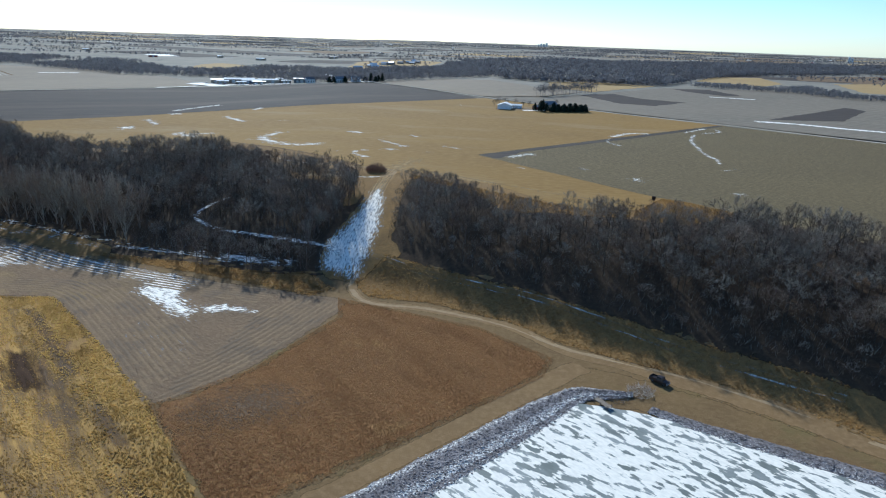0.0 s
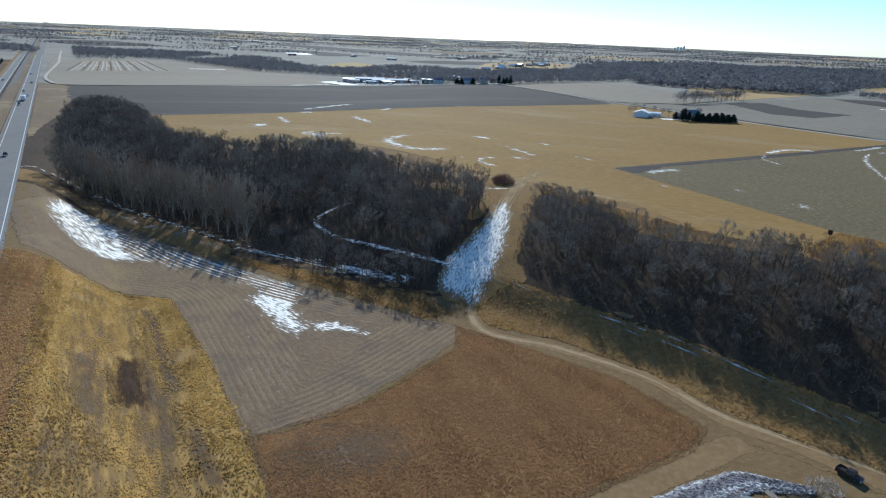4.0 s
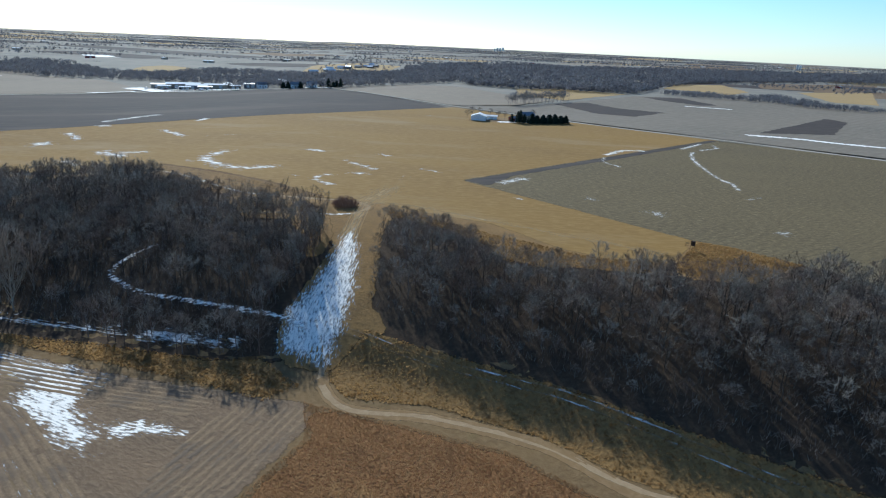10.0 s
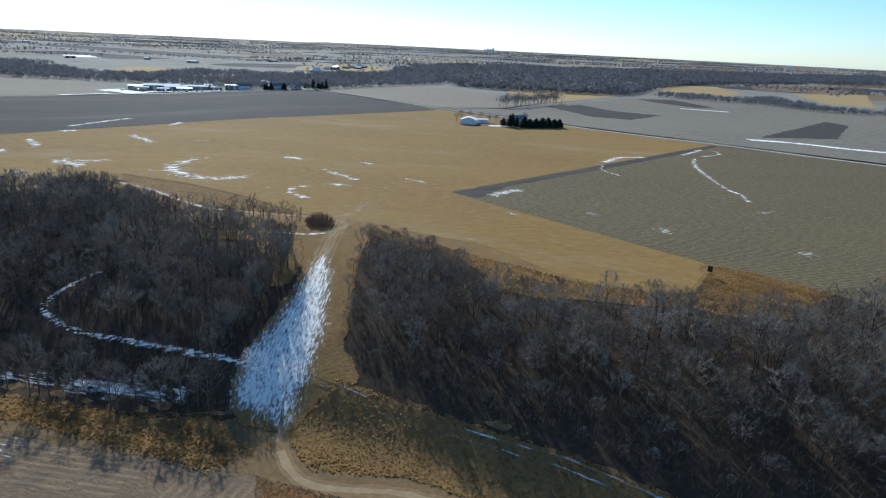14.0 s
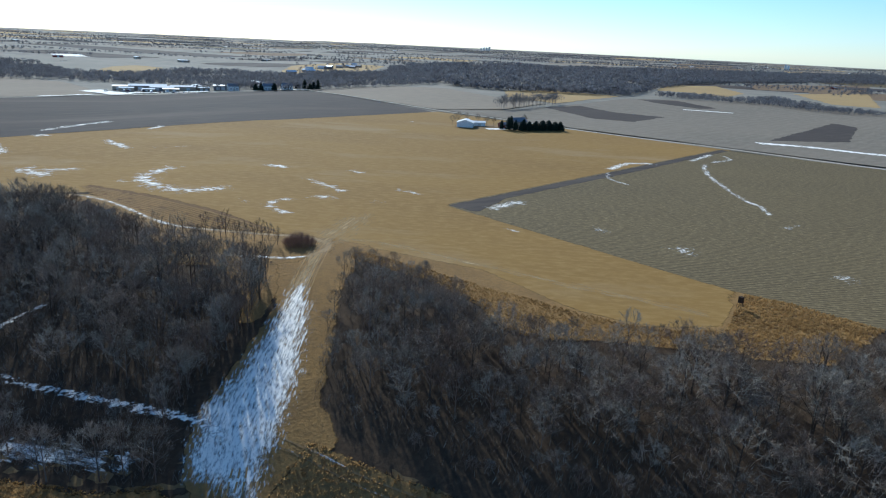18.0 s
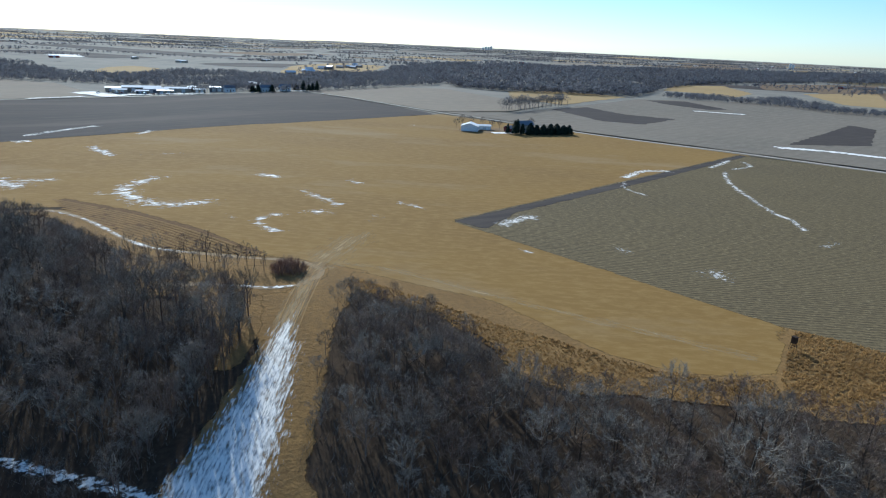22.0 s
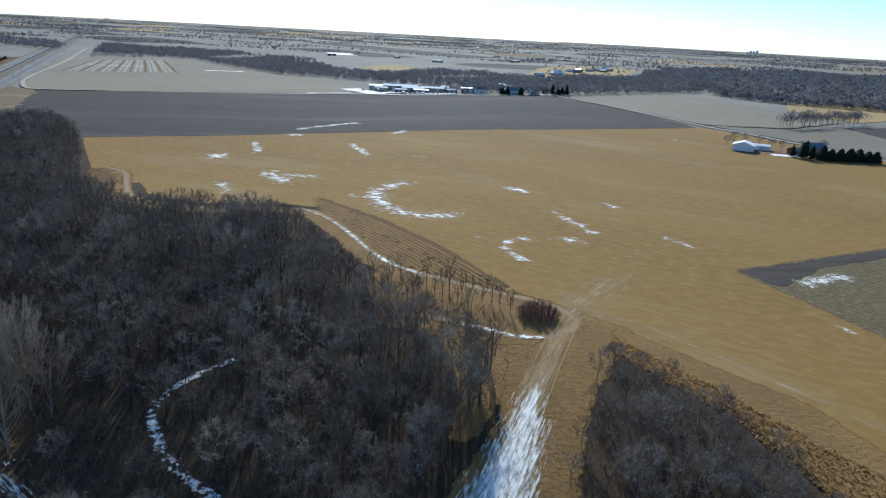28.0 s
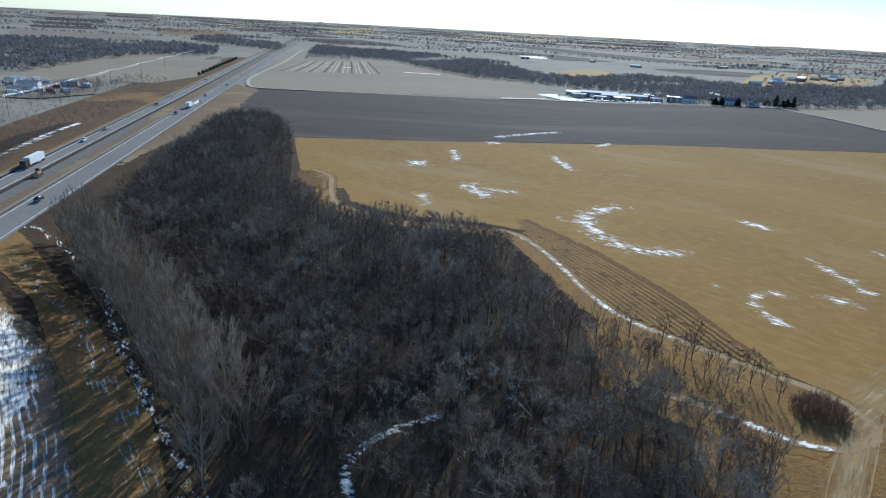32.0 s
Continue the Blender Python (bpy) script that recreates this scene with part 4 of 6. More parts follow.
def plant(name, poly, spacing, singles, label):
    rng = np.random.default_rng(len(name) * 31 + singles)
    x, y = scatter(poly, spacing, rng)
    # the trees at the clearing and along the near edges stand singly
    ed = edge_distance(x, y, poly)
    order = np.argsort(ed * 2 + np.hypot(x + 10, y - 30) * 0.25)
    z = land(x, y)
    b = Build()
    for n, i in enumerate(order):
        s = rng.uniform(0.72, 1.2) * (0.5 if ed[i] < 4 else 0.7 if ed[i] < 9 else 0.88 if ed[i] < 15 else 1.0)
        s *= 0.62 if x[i] > 0 and y[i] < np.interp(x[i], FOOT_X, FOOT_Y) + 32 else 1.3 if -42 < x[i] < 0 and 8 < y[i] < 66 and ed[i] < 9 else 1.0  # low growth along the road bank, tall by the clearing
        an = rng.uniform(0, 6.283)
        if n < singles:
            tree = new("tree")
            tagged(tree, "bare grey-brown deciduous tree at the edge of a wood", "tree", "bare woodland trees")
            me = KINDS[rng.integers(len(KINDS))]
            for nm, m in zip(("trunk", "crown"), me):
                o = new(nm, m)
                o.parent = tree
            tree.matrix_world = Matrix.LocRotScale((x[i], y[i], z[i] - 0.1), Euler((0, 0, an)), (s, s, s * rng.uniform(0.92, 1.08)))
            continue
        kinds = COARSE if math.hypot(x[i] + 10, y[i] - 10) < 120 else LIGHT
        v, f = kinds[rng.integers(len(kinds))]
        c, q = math.cos(an) * s, math.sin(an) * s
        w = np.c_[v[:, 0] * c - v[:, 1] * q + x[i], v[:, 0] * q + v[:, 1] * c + y[i], v[:, 2] * s * rng.uniform(0.92, 1.1) + z[i] - 0.1]
        b.add(w, f, rng.uniform() + STEMS[len(v)])
    ob = new(name, b.mesh(name, MAT["twig"]))
    tagged(ob, label, "woodland", kind="stuff")
    print(name, len(x))


plant("bare_woodland", WOOD_WEST, 5.5, 105, "dense bare grey-brown deciduous wood on a slope")
plant("bare_woodland", WOOD_EAST, 5.5, 105, "dense bare grey-brown deciduous wood above a dirt road")

def stand(name, meshes, x, y, s, turn, label, group):
    """A single tree on the land."""
    tree = new(name)
    for nm, m in zip(("trunk", "crown"), meshes):
        o = new(nm, m)
        o.parent = tree
    tree.matrix_world = Matrix.LocRotScale((x, y, float(land(x, y)) - 0.1), Euler((0, 0, turn)), (s, s, s))
    return tagged(tree, label, "tree", group)


# a loose row of slender trees between the two farm tracks
SLENDER = []
for k in range(4):
    w, f = bare_tree(TR, 8.5 + 0.8 * k, 1.9 + 0.2 * k, 9, 5, 22, 0.014, True)
    SLENDER.append((w.mesh("trunk", MAT["bark"]), f.mesh("crown", MAT["twig"])))
for k in range(16):
    x, y = -9 - 38 * (k / 15) + TR.normal(0, 1.6), 80 + 9 * (k / 15) + TR.normal(0, 2.0)
    stand("tree", SLENDER[k % 4], x, y, TR.uniform(0.55, 0.95), k * 1.9, "slender bare tree beside a farm track", "bare woodland trees")
# tall trees at the sunny foot of the western wood and along the clearing
for k, (x, y) in enumerate(spline([(-74, 10), (-56, 1), (-44, -3), (-32, -6), (-23, -7)], 3.4)):
    stand("tree", KINDS[(k * 4) % 9] if k % 3 else SLENDER[k % 4], x + TR.normal(0, 1.0), y + TR.normal(0, 1.4), TR.uniform(0.85, 1.1) if k % 3 else 1.15, k * 2.3, "tall bare tree at the foot of a wood", "bare woodland trees")
for k, (x, y) in enumerate(spline([(-25, 4), (-19, 18), (-14, 31), (-11.5, 44), (-10.5, 56)], 2.1)):
    stand("tree", KINDS[(k * 2 + 1) % 9] if k % 2 else SLENDER[k % 4], x - 0.6 - 2.0 * (k % 2) + TR.normal(0, 0.7), y + TR.normal(0, 0.8), TR.uniform(0.75, 1.0) if k % 2 else 1.25, k * 2.1, "tall bare tree beside a snowy clearing", "bare woodland trees")

# a belt of tall pale poplars along the creek
POPLARS = []
for k in range(4):
    w, f = bare_tree(TR, 17.0 + k, 4.4 + 0.3 * k, 15, 6, 17, 0.036, True)
    POPLARS.append((w.mesh("trunk", MAT["palebark"]), f.mesh("crown", MAT["palebark"])))
row = spline([(-208, 77), (-194, 72), (-168, 62), (-142, 50), (-118, 38), (-97, 27)], 5.0)
for k, (x, y) in enumerate(row):
    for side in (0, 1):
        x1, y1 = x + TR.normal(0, 1.2) + side * 2.5, y + TR.normal(0, 1.2) + side * 5.0
        tree = new("poplar_tree")
        for nm, m in zip(("trunk", "crown"), POPLARS[(k + 2 * side) % 4]):
            o = new(nm, m)
            o.parent = tree
        s = 0.95 + 0.3 * ((k * 7 + side * 3) % 5) / 4
        tree.matrix_world = Matrix.LocRotScale((x1, y1, float(land(x1, y1)) - 0.2), Euler((TR.normal(0, 0.05), TR.normal(0, 0.05), k * 1.7)), (s, s, s))
        tagged(tree, "tall bare pale-grey poplar along a creek", "tree", "poplar belt")

# ---- the country beyond ----
def turned(x, y, a):
    c, s = math.cos(radians(a)), math.sin(radians(a))
    return x * c - y * s, x * s + y * c


FAR_RNG = np.random.default_rng(23)
TAKEN = [(-1000, 300), (-480, 430), (-180, 180), (60, 130), (260, -110), (640, 420), (800, 560), (780, 900), (500, 1500), (-70, 1000), (-600, 1100), (-1000, 1300)]
FAR_MATS = ["pale", "grey", "dark", "dark", "gold", "tilled", "corn", "ground"]
for iu in range(-14, 15):
    for iv in range(-4, 15):
        u, v = iu * 430 + FAR_RNG.uniform(-60, 60), iv * 330 + FAR_RNG.uniform(-40, 40)
        x, y = turned(u, v, -33)
        w, h = FAR_RNG.uniform(230, 420), FAR_RNG.uniform(120, 300)
        pick = FAR_MATS[FAR_RNG.integers(len(FAR_MATS))]
        r = math.hypot(x, y)
        if not (900 < r < 4500) or y < 0.35 * abs(x) - 500 or y < 200 or inside(np.array([x]), np.array([y]), TAKEN)[0]:
            continue
        c = [turned(u + a * w / 2, v + b * h / 2, -33) for a, b in ((-1, -1), (1, -1), (1, 1), (-1, 1))]
        patch("field_far", c, pick, 0.3 + 0.0001 * r, 110.0, {"pale": "pale stubble field in the distance", "grey": "grey stubble field in the distance", "dark": "dark bare field in the distance", "corn": "dark stubble field in the distance", "gold": "golden dry field in the distance", "ground": "fallow field in the distance", "tilled": "brown tilled field in the distance"}[pick], "field", 6.0)


def far_tree(rng, tufts_, wide, trunk=True):
    """A distant bare tree: a rounded, uneven crown of small twig clumps on a slim trunk."""
    b = Build()
    if trunk:
        b.add(*limb((0, 0, 0), (0, 0, 5), 0.3, 0, 3))
    for k in range(tufts_):
        d = rng.normal(0, 1, 3)
        d /= np.linalg.norm(d)
        c = d * rng.uniform(0.55, 1.0) * np.array((4.2, 4.2, 3.4)) + np.array((0, 0, 5.6))
        p = rng.normal(0, 1, (3, 3))
        p = (p - p.mean(0)) * wide / 1.3
        b.add(c + p, np.array([(0, 1, 2)]))
    return np.concatenate(b.v), np.concatenate([a + o for a, o in b.f])


FAR_TREES = [far_tree(FAR_RNG, 34, 1.15) for _ in range(6)]
WIDE_TREES = [far_tree(FAR_RNG, 26, 1.5, False) for _ in range(6)]
SMALL_TREES = [far_tree(FAR_RNG, 15, 1.9, False) for _ in range(5)]


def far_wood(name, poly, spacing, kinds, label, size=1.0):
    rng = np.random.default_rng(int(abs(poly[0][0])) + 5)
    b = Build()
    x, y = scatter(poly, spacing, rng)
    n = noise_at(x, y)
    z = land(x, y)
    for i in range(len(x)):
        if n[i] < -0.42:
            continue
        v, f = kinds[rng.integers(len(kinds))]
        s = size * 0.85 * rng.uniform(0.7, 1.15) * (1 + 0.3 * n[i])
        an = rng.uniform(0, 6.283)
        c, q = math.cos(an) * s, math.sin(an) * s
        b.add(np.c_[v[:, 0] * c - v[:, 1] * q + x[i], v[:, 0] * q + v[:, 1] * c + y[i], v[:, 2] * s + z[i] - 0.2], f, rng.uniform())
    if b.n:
        tagged(new(name, b.mesh(name, MAT["hazed_farwood"])), label, "woodland", kind="stuff")


def noise_at(x, y):
    return np.array([noise.noise(Vector((a / 90, b / 90, 3.3))) for a, b in zip(x, y)])


def part(name, build, mat, parent, label="", smooth=False):
    o = new(name, build.mesh(name, MAT[mat], smooth) if isinstance(build, Build) else build)
    o.parent = parent
    if label:
        o["label"] = label
    return o


def block(b, x0, x1, y0, y1, z0, z1, top=1.0, shift=0.0):
    """A box; its top face may be drawn in towards the middle."""
    cx, cy, hx, hy = (x0 + x1) / 2, (y0 + y1) / 2, (x1 - x0) / 2, (y1 - y0) / 2
    v = [(cx + a * hx, cy + c * hy, z0) for a, c in ((-1, -1), (1, -1), (1, 1), (-1, 1))]
    v += [(cx + shift + a * hx * top, cy + c * hy * top, z1) for a, c in ((-1, -1), (1, -1), (1, 1), (-1, 1))]
    b.add(v, np.array([(0, 2, 1), (0, 3, 2), (4, 5, 6), (4, 6, 7), (0, 1, 5), (0, 5, 4), (1, 2, 6), (1, 6, 5), (2, 3, 7), (2, 7, 6), (3, 0, 4), (3, 4, 7)]))
    return b


def gabled(name, x, y, turn, ln, wd, eave, ridge, wall, roof, label, category="building", windows=0, doors=1, lean=False):
    """A gabled building, long along its own x: walls, two roof slopes with an overhang, doors and windows."""
    e = new(name)
    w = Build()
    h, d = ln / 2, wd / 2
    v = [(-h, -d, -0.5), (h, -d, -0.5), (h, d, -0.5), (-h, d, -0.5), (-h, -d, eave), (h, -d, eave), (h, d, eave), (-h, d, eave), (-h, 0, ridge), (h, 0, ridge)]
    w.add(v, np.array([(0, 1, 5), (0, 5, 4), (2, 3, 7), (2, 7, 6), (1, 2, 6), (1, 6, 5), (3, 0, 4), (3, 4, 7), (5, 6, 9), (7, 4, 8)]))
    part("wall", w, wall, e)
    for sgn in (-1, 1):
        r = Build()
        o, t = 0.5, 0.18
        k = (ridge - eave) / d
        ya, za = sgn * (d + o), eave - k * o
        q = [(-h - o, ya, za), (h + o, ya, za), (h + o, 0, ridge), (-h - o, 0, ridge)]
        q += [(a, b_, c + t) for a, b_, c in q]
        r.add(q, np.array([(0, 2, 1), (0, 3, 2), (4, 5, 6), (4, 6, 7), (0, 1, 5), (0, 5, 4), (1, 2, 6), (1, 6, 5), (2, 3, 7), (2, 7, 6), (3, 0, 4), (3, 4, 7)]))
        part("roof", r, roof, e)
    for k in range(doors):
        b = Build()
        px = (-0.5 + (k + 0.5) / doors) * ln * 0.8
        wdt = min(4.0, eave * 0.9) if category != "house" else 1.0
        block(b, px - wdt / 2, px + wdt / 2, -d - 0.08, -d + 0.02, -0.2, min(eave * 0.8, wdt * 1.1 if category != "house" else 2.1))
        part("door", b, "steel" if category != "house" else "wood", e)
    for k in range(windows):
        for sgn in (-1, 1):
            b = Build()
            px = (-0.5 + (k + 0.5) / windows) * ln * 0.9
            block(b, px - 0.5, px + 0.5, sgn * d - 0.07, sgn * d + 0.07, 1.0, 2.3)
            part("window", b, "glass", e)
    e.matrix_world = pose(x, y, float(land(x, y)), 0, 0, turn)
    return tagged(e, label, category)


def silo(x, y, rad, h, mat="steel", name="grain_bin", label="round galvanised steel grain bin"):
    e = new(name)
    b = Build()
    b.add(*limb((0, 0, -0.3), (0, 0, h), rad, rad, 16))
    part("body", b, mat, e)
    b = Build()
    b.add(*limb((0, 0, h), (0, 0, h + rad * 0.55), rad * 1.04, 0, 16))
    part("roof", b, mat, e)
    e.matrix_world = pose(x, y, float(land(x, y)))
    return tagged(e, label, "grain bin")


def spruce(rng, h, rad):
    """An evergreen: a trunk and tiers of drooping boughs, each a spike."""
    t, c = Build(), Build()
    t.add(*limb((0, 0, -0.2), (0, 0, h * 0.9), 0.18, 0.04, 5))
    for k in range(150):
        u = k / 150
        z = h * (0.06 + 0.92 * u)
        r = rad * (1 - u * u) ** 0.55 * rng.uniform(0.75, 1.1) + 0.15
        an = k * 2.399
        o, e = (0, 0, z + 0.25 * r), (math.cos(an) * r, math.sin(an) * r, z - 0.12 * r)
        c.add(*limb(o, e, 0.34 * (1 - u) + 0.12, 0, 4))
    return t.mesh("trunk", MAT["bark"]), c.mesh("crown", MAT["needle"])


SPRUCE = [spruce(FAR_RNG, 6.8, 3.9), spruce(FAR_RNG, 7.6, 4.1), spruce(FAR_RNG, 10.5, 3.6)]


def set_tree(meshes, x, y, s, label, category="tree", group="", an=0.0, name="tree"):
    e = new(name)
    for nm, m in zip(("trunk", "crown"), meshes):
        part(nm, m, "", e)
    e.matrix_world = Matrix.LocRotScale((x, y, float(land(x, y)) - 0.1), Euler((0, 0, an)), (s, s, s))
    return tagged(e, label, category, group)


far_wood("distant_woodland", [(-772, 905), (-704, 937), (-609, 934), (-487, 830), (-385, 756), (-309, 752), (-243, 738), (-179, 729), (-104, 665), (-43, 640), (16, 685), (88, 765), (168, 840), (268, 1428), (141, 1326), (111, 1113), (55, 994), (20, 1052), (-46, 884), (-107, 943), (-144, 1043), (-224, 1047), (-244, 984), (-269, 872), (-326, 874), (-409, 985), (-470, 1104), (-604, 1141), (-756, 1230), (-819, 1164), (-970, 1184)], 8.0, FAR_TREES, "haze-blue bare wood along a river")
far_wood("distant_woodland", [(168, 840), (190, 790), (235, 757), (306, 741), (406, 730), (537, 899), (719, 1109), (914, 1234), (1185, 1363), (1425, 1434), (2000, 1750), (2176, 2250), (1622, 2050), (1196, 1888), (882, 1837), (667, 1742), (417, 1738), (188, 1533)], 13.5, WIDE_TREES, "broad haze-blue bare wood along a river", 1.3)
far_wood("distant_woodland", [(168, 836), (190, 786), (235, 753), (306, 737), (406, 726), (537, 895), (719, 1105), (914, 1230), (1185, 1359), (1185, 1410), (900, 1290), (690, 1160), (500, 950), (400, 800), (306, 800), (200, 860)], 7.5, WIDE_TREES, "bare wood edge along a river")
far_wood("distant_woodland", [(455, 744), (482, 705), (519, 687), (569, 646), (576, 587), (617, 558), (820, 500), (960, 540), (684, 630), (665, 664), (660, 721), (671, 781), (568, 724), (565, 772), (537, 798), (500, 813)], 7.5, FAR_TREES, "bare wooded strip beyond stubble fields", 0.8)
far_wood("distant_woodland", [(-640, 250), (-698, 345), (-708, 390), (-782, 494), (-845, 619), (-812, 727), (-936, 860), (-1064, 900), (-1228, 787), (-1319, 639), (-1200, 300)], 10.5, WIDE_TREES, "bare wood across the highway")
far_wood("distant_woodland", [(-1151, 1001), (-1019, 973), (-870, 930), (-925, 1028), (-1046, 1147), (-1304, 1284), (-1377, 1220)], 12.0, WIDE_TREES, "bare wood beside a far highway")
patch("field_orange", [(644, 1059), (765, 1086), (691, 883), (596, 792), (573, 860), (529, 885)], "gold", 0.5, 25.0, "orange dry grass field between woods", "field", 2.0)
patch("field_brown_east", [(920, 1214), (1387, 1379), (1084, 1053), (883, 1002), (804, 1020)], "tilled", 0.45, 30.0, "brown tilled field beyond a wood", "field", 2.0)
patch("field_tan_east", [(814, 929), (1048, 1015), (760, 675), (710, 711)], "gold", 0.5, 25.0, "tan dry field beyond a wooded strip", "field", 2.0)
patch("field_gold_west", [(-337, 951), (-285, 914), (-258, 1006), (-272, 1102), (-331, 1156), (-352, 1076)], "gold", 0.5, 25.0, "golden dry field behind a wood", "field", 2.0)
patch("field_village", [(-65, 936), (10, 1012), (79, 1092), (136, 1399), (24, 1473), (-65, 1248), (-72, 1045)], "gold", 0.5, 30.0, "tan dry grass round far houses", "field", 2.0)
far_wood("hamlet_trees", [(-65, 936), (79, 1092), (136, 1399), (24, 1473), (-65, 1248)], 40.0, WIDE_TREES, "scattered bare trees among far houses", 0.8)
for k in range(12):
    hx, hy = -50 + 11 * k + FAR_RNG.uniform(-10, 10), 985 + 30 * k + FAR_RNG.uniform(-30, 60)
    gabled("farmhouse", hx, hy, FAR_RNG.uniform(-40, 40), FAR_RNG.uniform(9, 16), 8, 3.4, 5.6, FAR_RNG.choice(("tan", "wood", "white")), FAR_RNG.choice(("white", "steel", "roof")), "small far house with a pale roof among trees", "house", 2, 1)
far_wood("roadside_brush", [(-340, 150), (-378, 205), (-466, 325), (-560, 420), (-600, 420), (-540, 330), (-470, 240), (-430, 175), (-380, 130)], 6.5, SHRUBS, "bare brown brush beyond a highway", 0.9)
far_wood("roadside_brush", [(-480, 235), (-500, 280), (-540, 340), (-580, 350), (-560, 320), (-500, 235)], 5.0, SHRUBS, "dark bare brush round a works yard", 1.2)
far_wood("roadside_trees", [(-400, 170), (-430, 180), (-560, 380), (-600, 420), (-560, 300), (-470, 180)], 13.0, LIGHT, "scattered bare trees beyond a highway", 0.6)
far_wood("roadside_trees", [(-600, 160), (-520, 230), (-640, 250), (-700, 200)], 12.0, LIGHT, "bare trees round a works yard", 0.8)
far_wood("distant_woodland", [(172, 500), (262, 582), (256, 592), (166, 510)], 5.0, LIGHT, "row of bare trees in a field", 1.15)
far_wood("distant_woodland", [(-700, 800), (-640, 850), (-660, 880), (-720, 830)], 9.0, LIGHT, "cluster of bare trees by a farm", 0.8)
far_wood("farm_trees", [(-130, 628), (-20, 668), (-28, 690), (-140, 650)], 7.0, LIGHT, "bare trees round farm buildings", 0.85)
for k in range(210):
    an = FAR_RNG.uniform(-64, 60)
    r = FAR_RNG.uniform(1500, 4200) if k > 110 else FAR_RNG.uniform(2800, 4400)
    x, y = r * math.sin(radians(an)), r * math.cos(radians(an))
    ln, wd = FAR_RNG.uniform(200, 900) * (1 + r / 3500), FAR_RNG.uniform(9, 20) * (1 + r / 5000)
    if k % 9 == 0:
        ln, wd = FAR_RNG.uniform(220, 420), FAR_RNG.uniform(90, 170)
    a = FAR_RNG.choice((-33, -33, 57, 0, 10)) + FAR_RNG.uniform(-6, 6) - an * 0.4
    c = []
    for p, q in ((-1, -1), (1, -1), (1, 1), (-1, 1)):
        dx, dy = turned(p * ln / 2, q * wd / 2, a)
        c.append((x + dx, y + dy))
    if max(math.hypot(px, py + 100) for px, py in c) < 4800:
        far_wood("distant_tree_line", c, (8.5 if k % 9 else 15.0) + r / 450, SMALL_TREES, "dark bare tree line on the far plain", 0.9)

# farmstead on the upland
# bare metal roof: its glare is put into the white roof colour
gabled("barn", 108, 367, 72, 11, 12, 3.6, 5.6, "white", "snow_glare_roof", "white metal barn with a pale roof in a farmyard", "barn", 0, 2)
gabled("machine_shed", 120, 374, -8, 9, 6, 2.8, 3.6, "white", "snow_glare_roof", "white machine shed beside a barn", "shed", 0, 1)
gabled("farmhouse", 150, 372, 20, 11, 8, 4.8, 7.2, "tan", "roof", "tan farmhouse behind a row of evergreens", "house", 3, 1)
gabled("garage", 138, 366, 20, 8, 6, 2.8, 4.2, "red", "roof", "dark red garage in a farmyard", "garage", 0, 1)
for k in range(26):
    u = k / 25
    set_tree(SPRUCE[(k * 7) % 2], 146 + 34 * u, 349 + 7 * u + (k * 5 % 4) * 2.2, (0.62, 0.95, 0.78, 1.05, 0.7, 0.88, 1.0)[k % 7], "dark green spruce in a windbreak row", "evergreen tree", "windbreak spruces", k * 1.3)
for x, y, s in ((137, 352, 0.95), (140, 356, 1.0), (142, 350, 0.8), (133, 356, 0.7)):
    set_tree(SPRUCE[2], x, y, s, "dark green spruce beside a farmyard", "evergreen tree", "farmyard spruces", x)
for x, y, s in ((100, 378, 0.7), (105, 381, 0.8), (112, 384, 0.75), (121, 383, 0.7), (127, 378, 0.65), (131, 372, 0.6), (145, 380, 0.7), (158, 382, 0.7)):
    set_tree(KINDS[int(x) % 9], x, y, s, "bare deciduous tree in a farmyard", "tree", "farmyard trees", x)
patch("field_farmyard", [(96, 358), (128, 354), (150, 360), (160, 372), (150, 384), (104, 384)], "dirt", 0.45, 6.0, "bare dirt farmyard with traces of snow", "yard", 1.0)

# farm with sheds across the dark field
for x, y, tn, ln, wd, ev, rf in ((-190, 664, 12, 38, 14, 4.6, "snow_glare_roof"), (-172, 652, 8, 24, 12, 4, "snow_glare_roof"), (-152, 660, 10, 26, 11, 4, "snow_glare_roof"), (-216, 660, 15, 18, 10, 3.6, "roof"), (-140, 672, 100, 18, 10, 4, "snow_glare_roof"), (-206, 642, 10, 14, 8, 3.4, "snow_glare_roof"), (-160, 638, 6, 16, 8, 3.2, "roof"), (-182, 636, 8, 12, 7, 3.2, "snow_glare_roof"), (-128, 648, 10, 12, 8, 3.4, "snow_glare_roof"), (-113, 662, 12, 14, 8, 4.4, "white"), (-76, 724, -64, 40, 9, 3.6, "snow_glare_roof"), (-70, 668, 20, 14, 8, 3.4, "roof")):
    gabled("farm_shed", x, y, tn, ln, wd, ev, ev + wd * 0.1, FAR_RNG.choice(("roof", "tan", "wood")), rf, "long farm shed with a snowy low roof" if rf == "snow_glare_roof" else "long grey farm shed", "shed", 0, 2)
for x, y in ((-60, 648), (-40, 660), (-98, 652)):
    gabled("farmhouse", x, y, 25, 11, 8, 4.5, 7, "white", "roof", "white farmhouse among trees by a farm road", "house", 3, 1)
for k, (x, y) in enumerate(((-72, 640), (-66, 636), (-20, 668), (-14, 664), (-10, 672), (-5, 668), (-28, 672), (-52, 640))):
    set_tree(SPRUCE[k % 3], x, y, 1.1, "dark green spruce by a farm road", "evergreen tree", "roadside spruces", k)

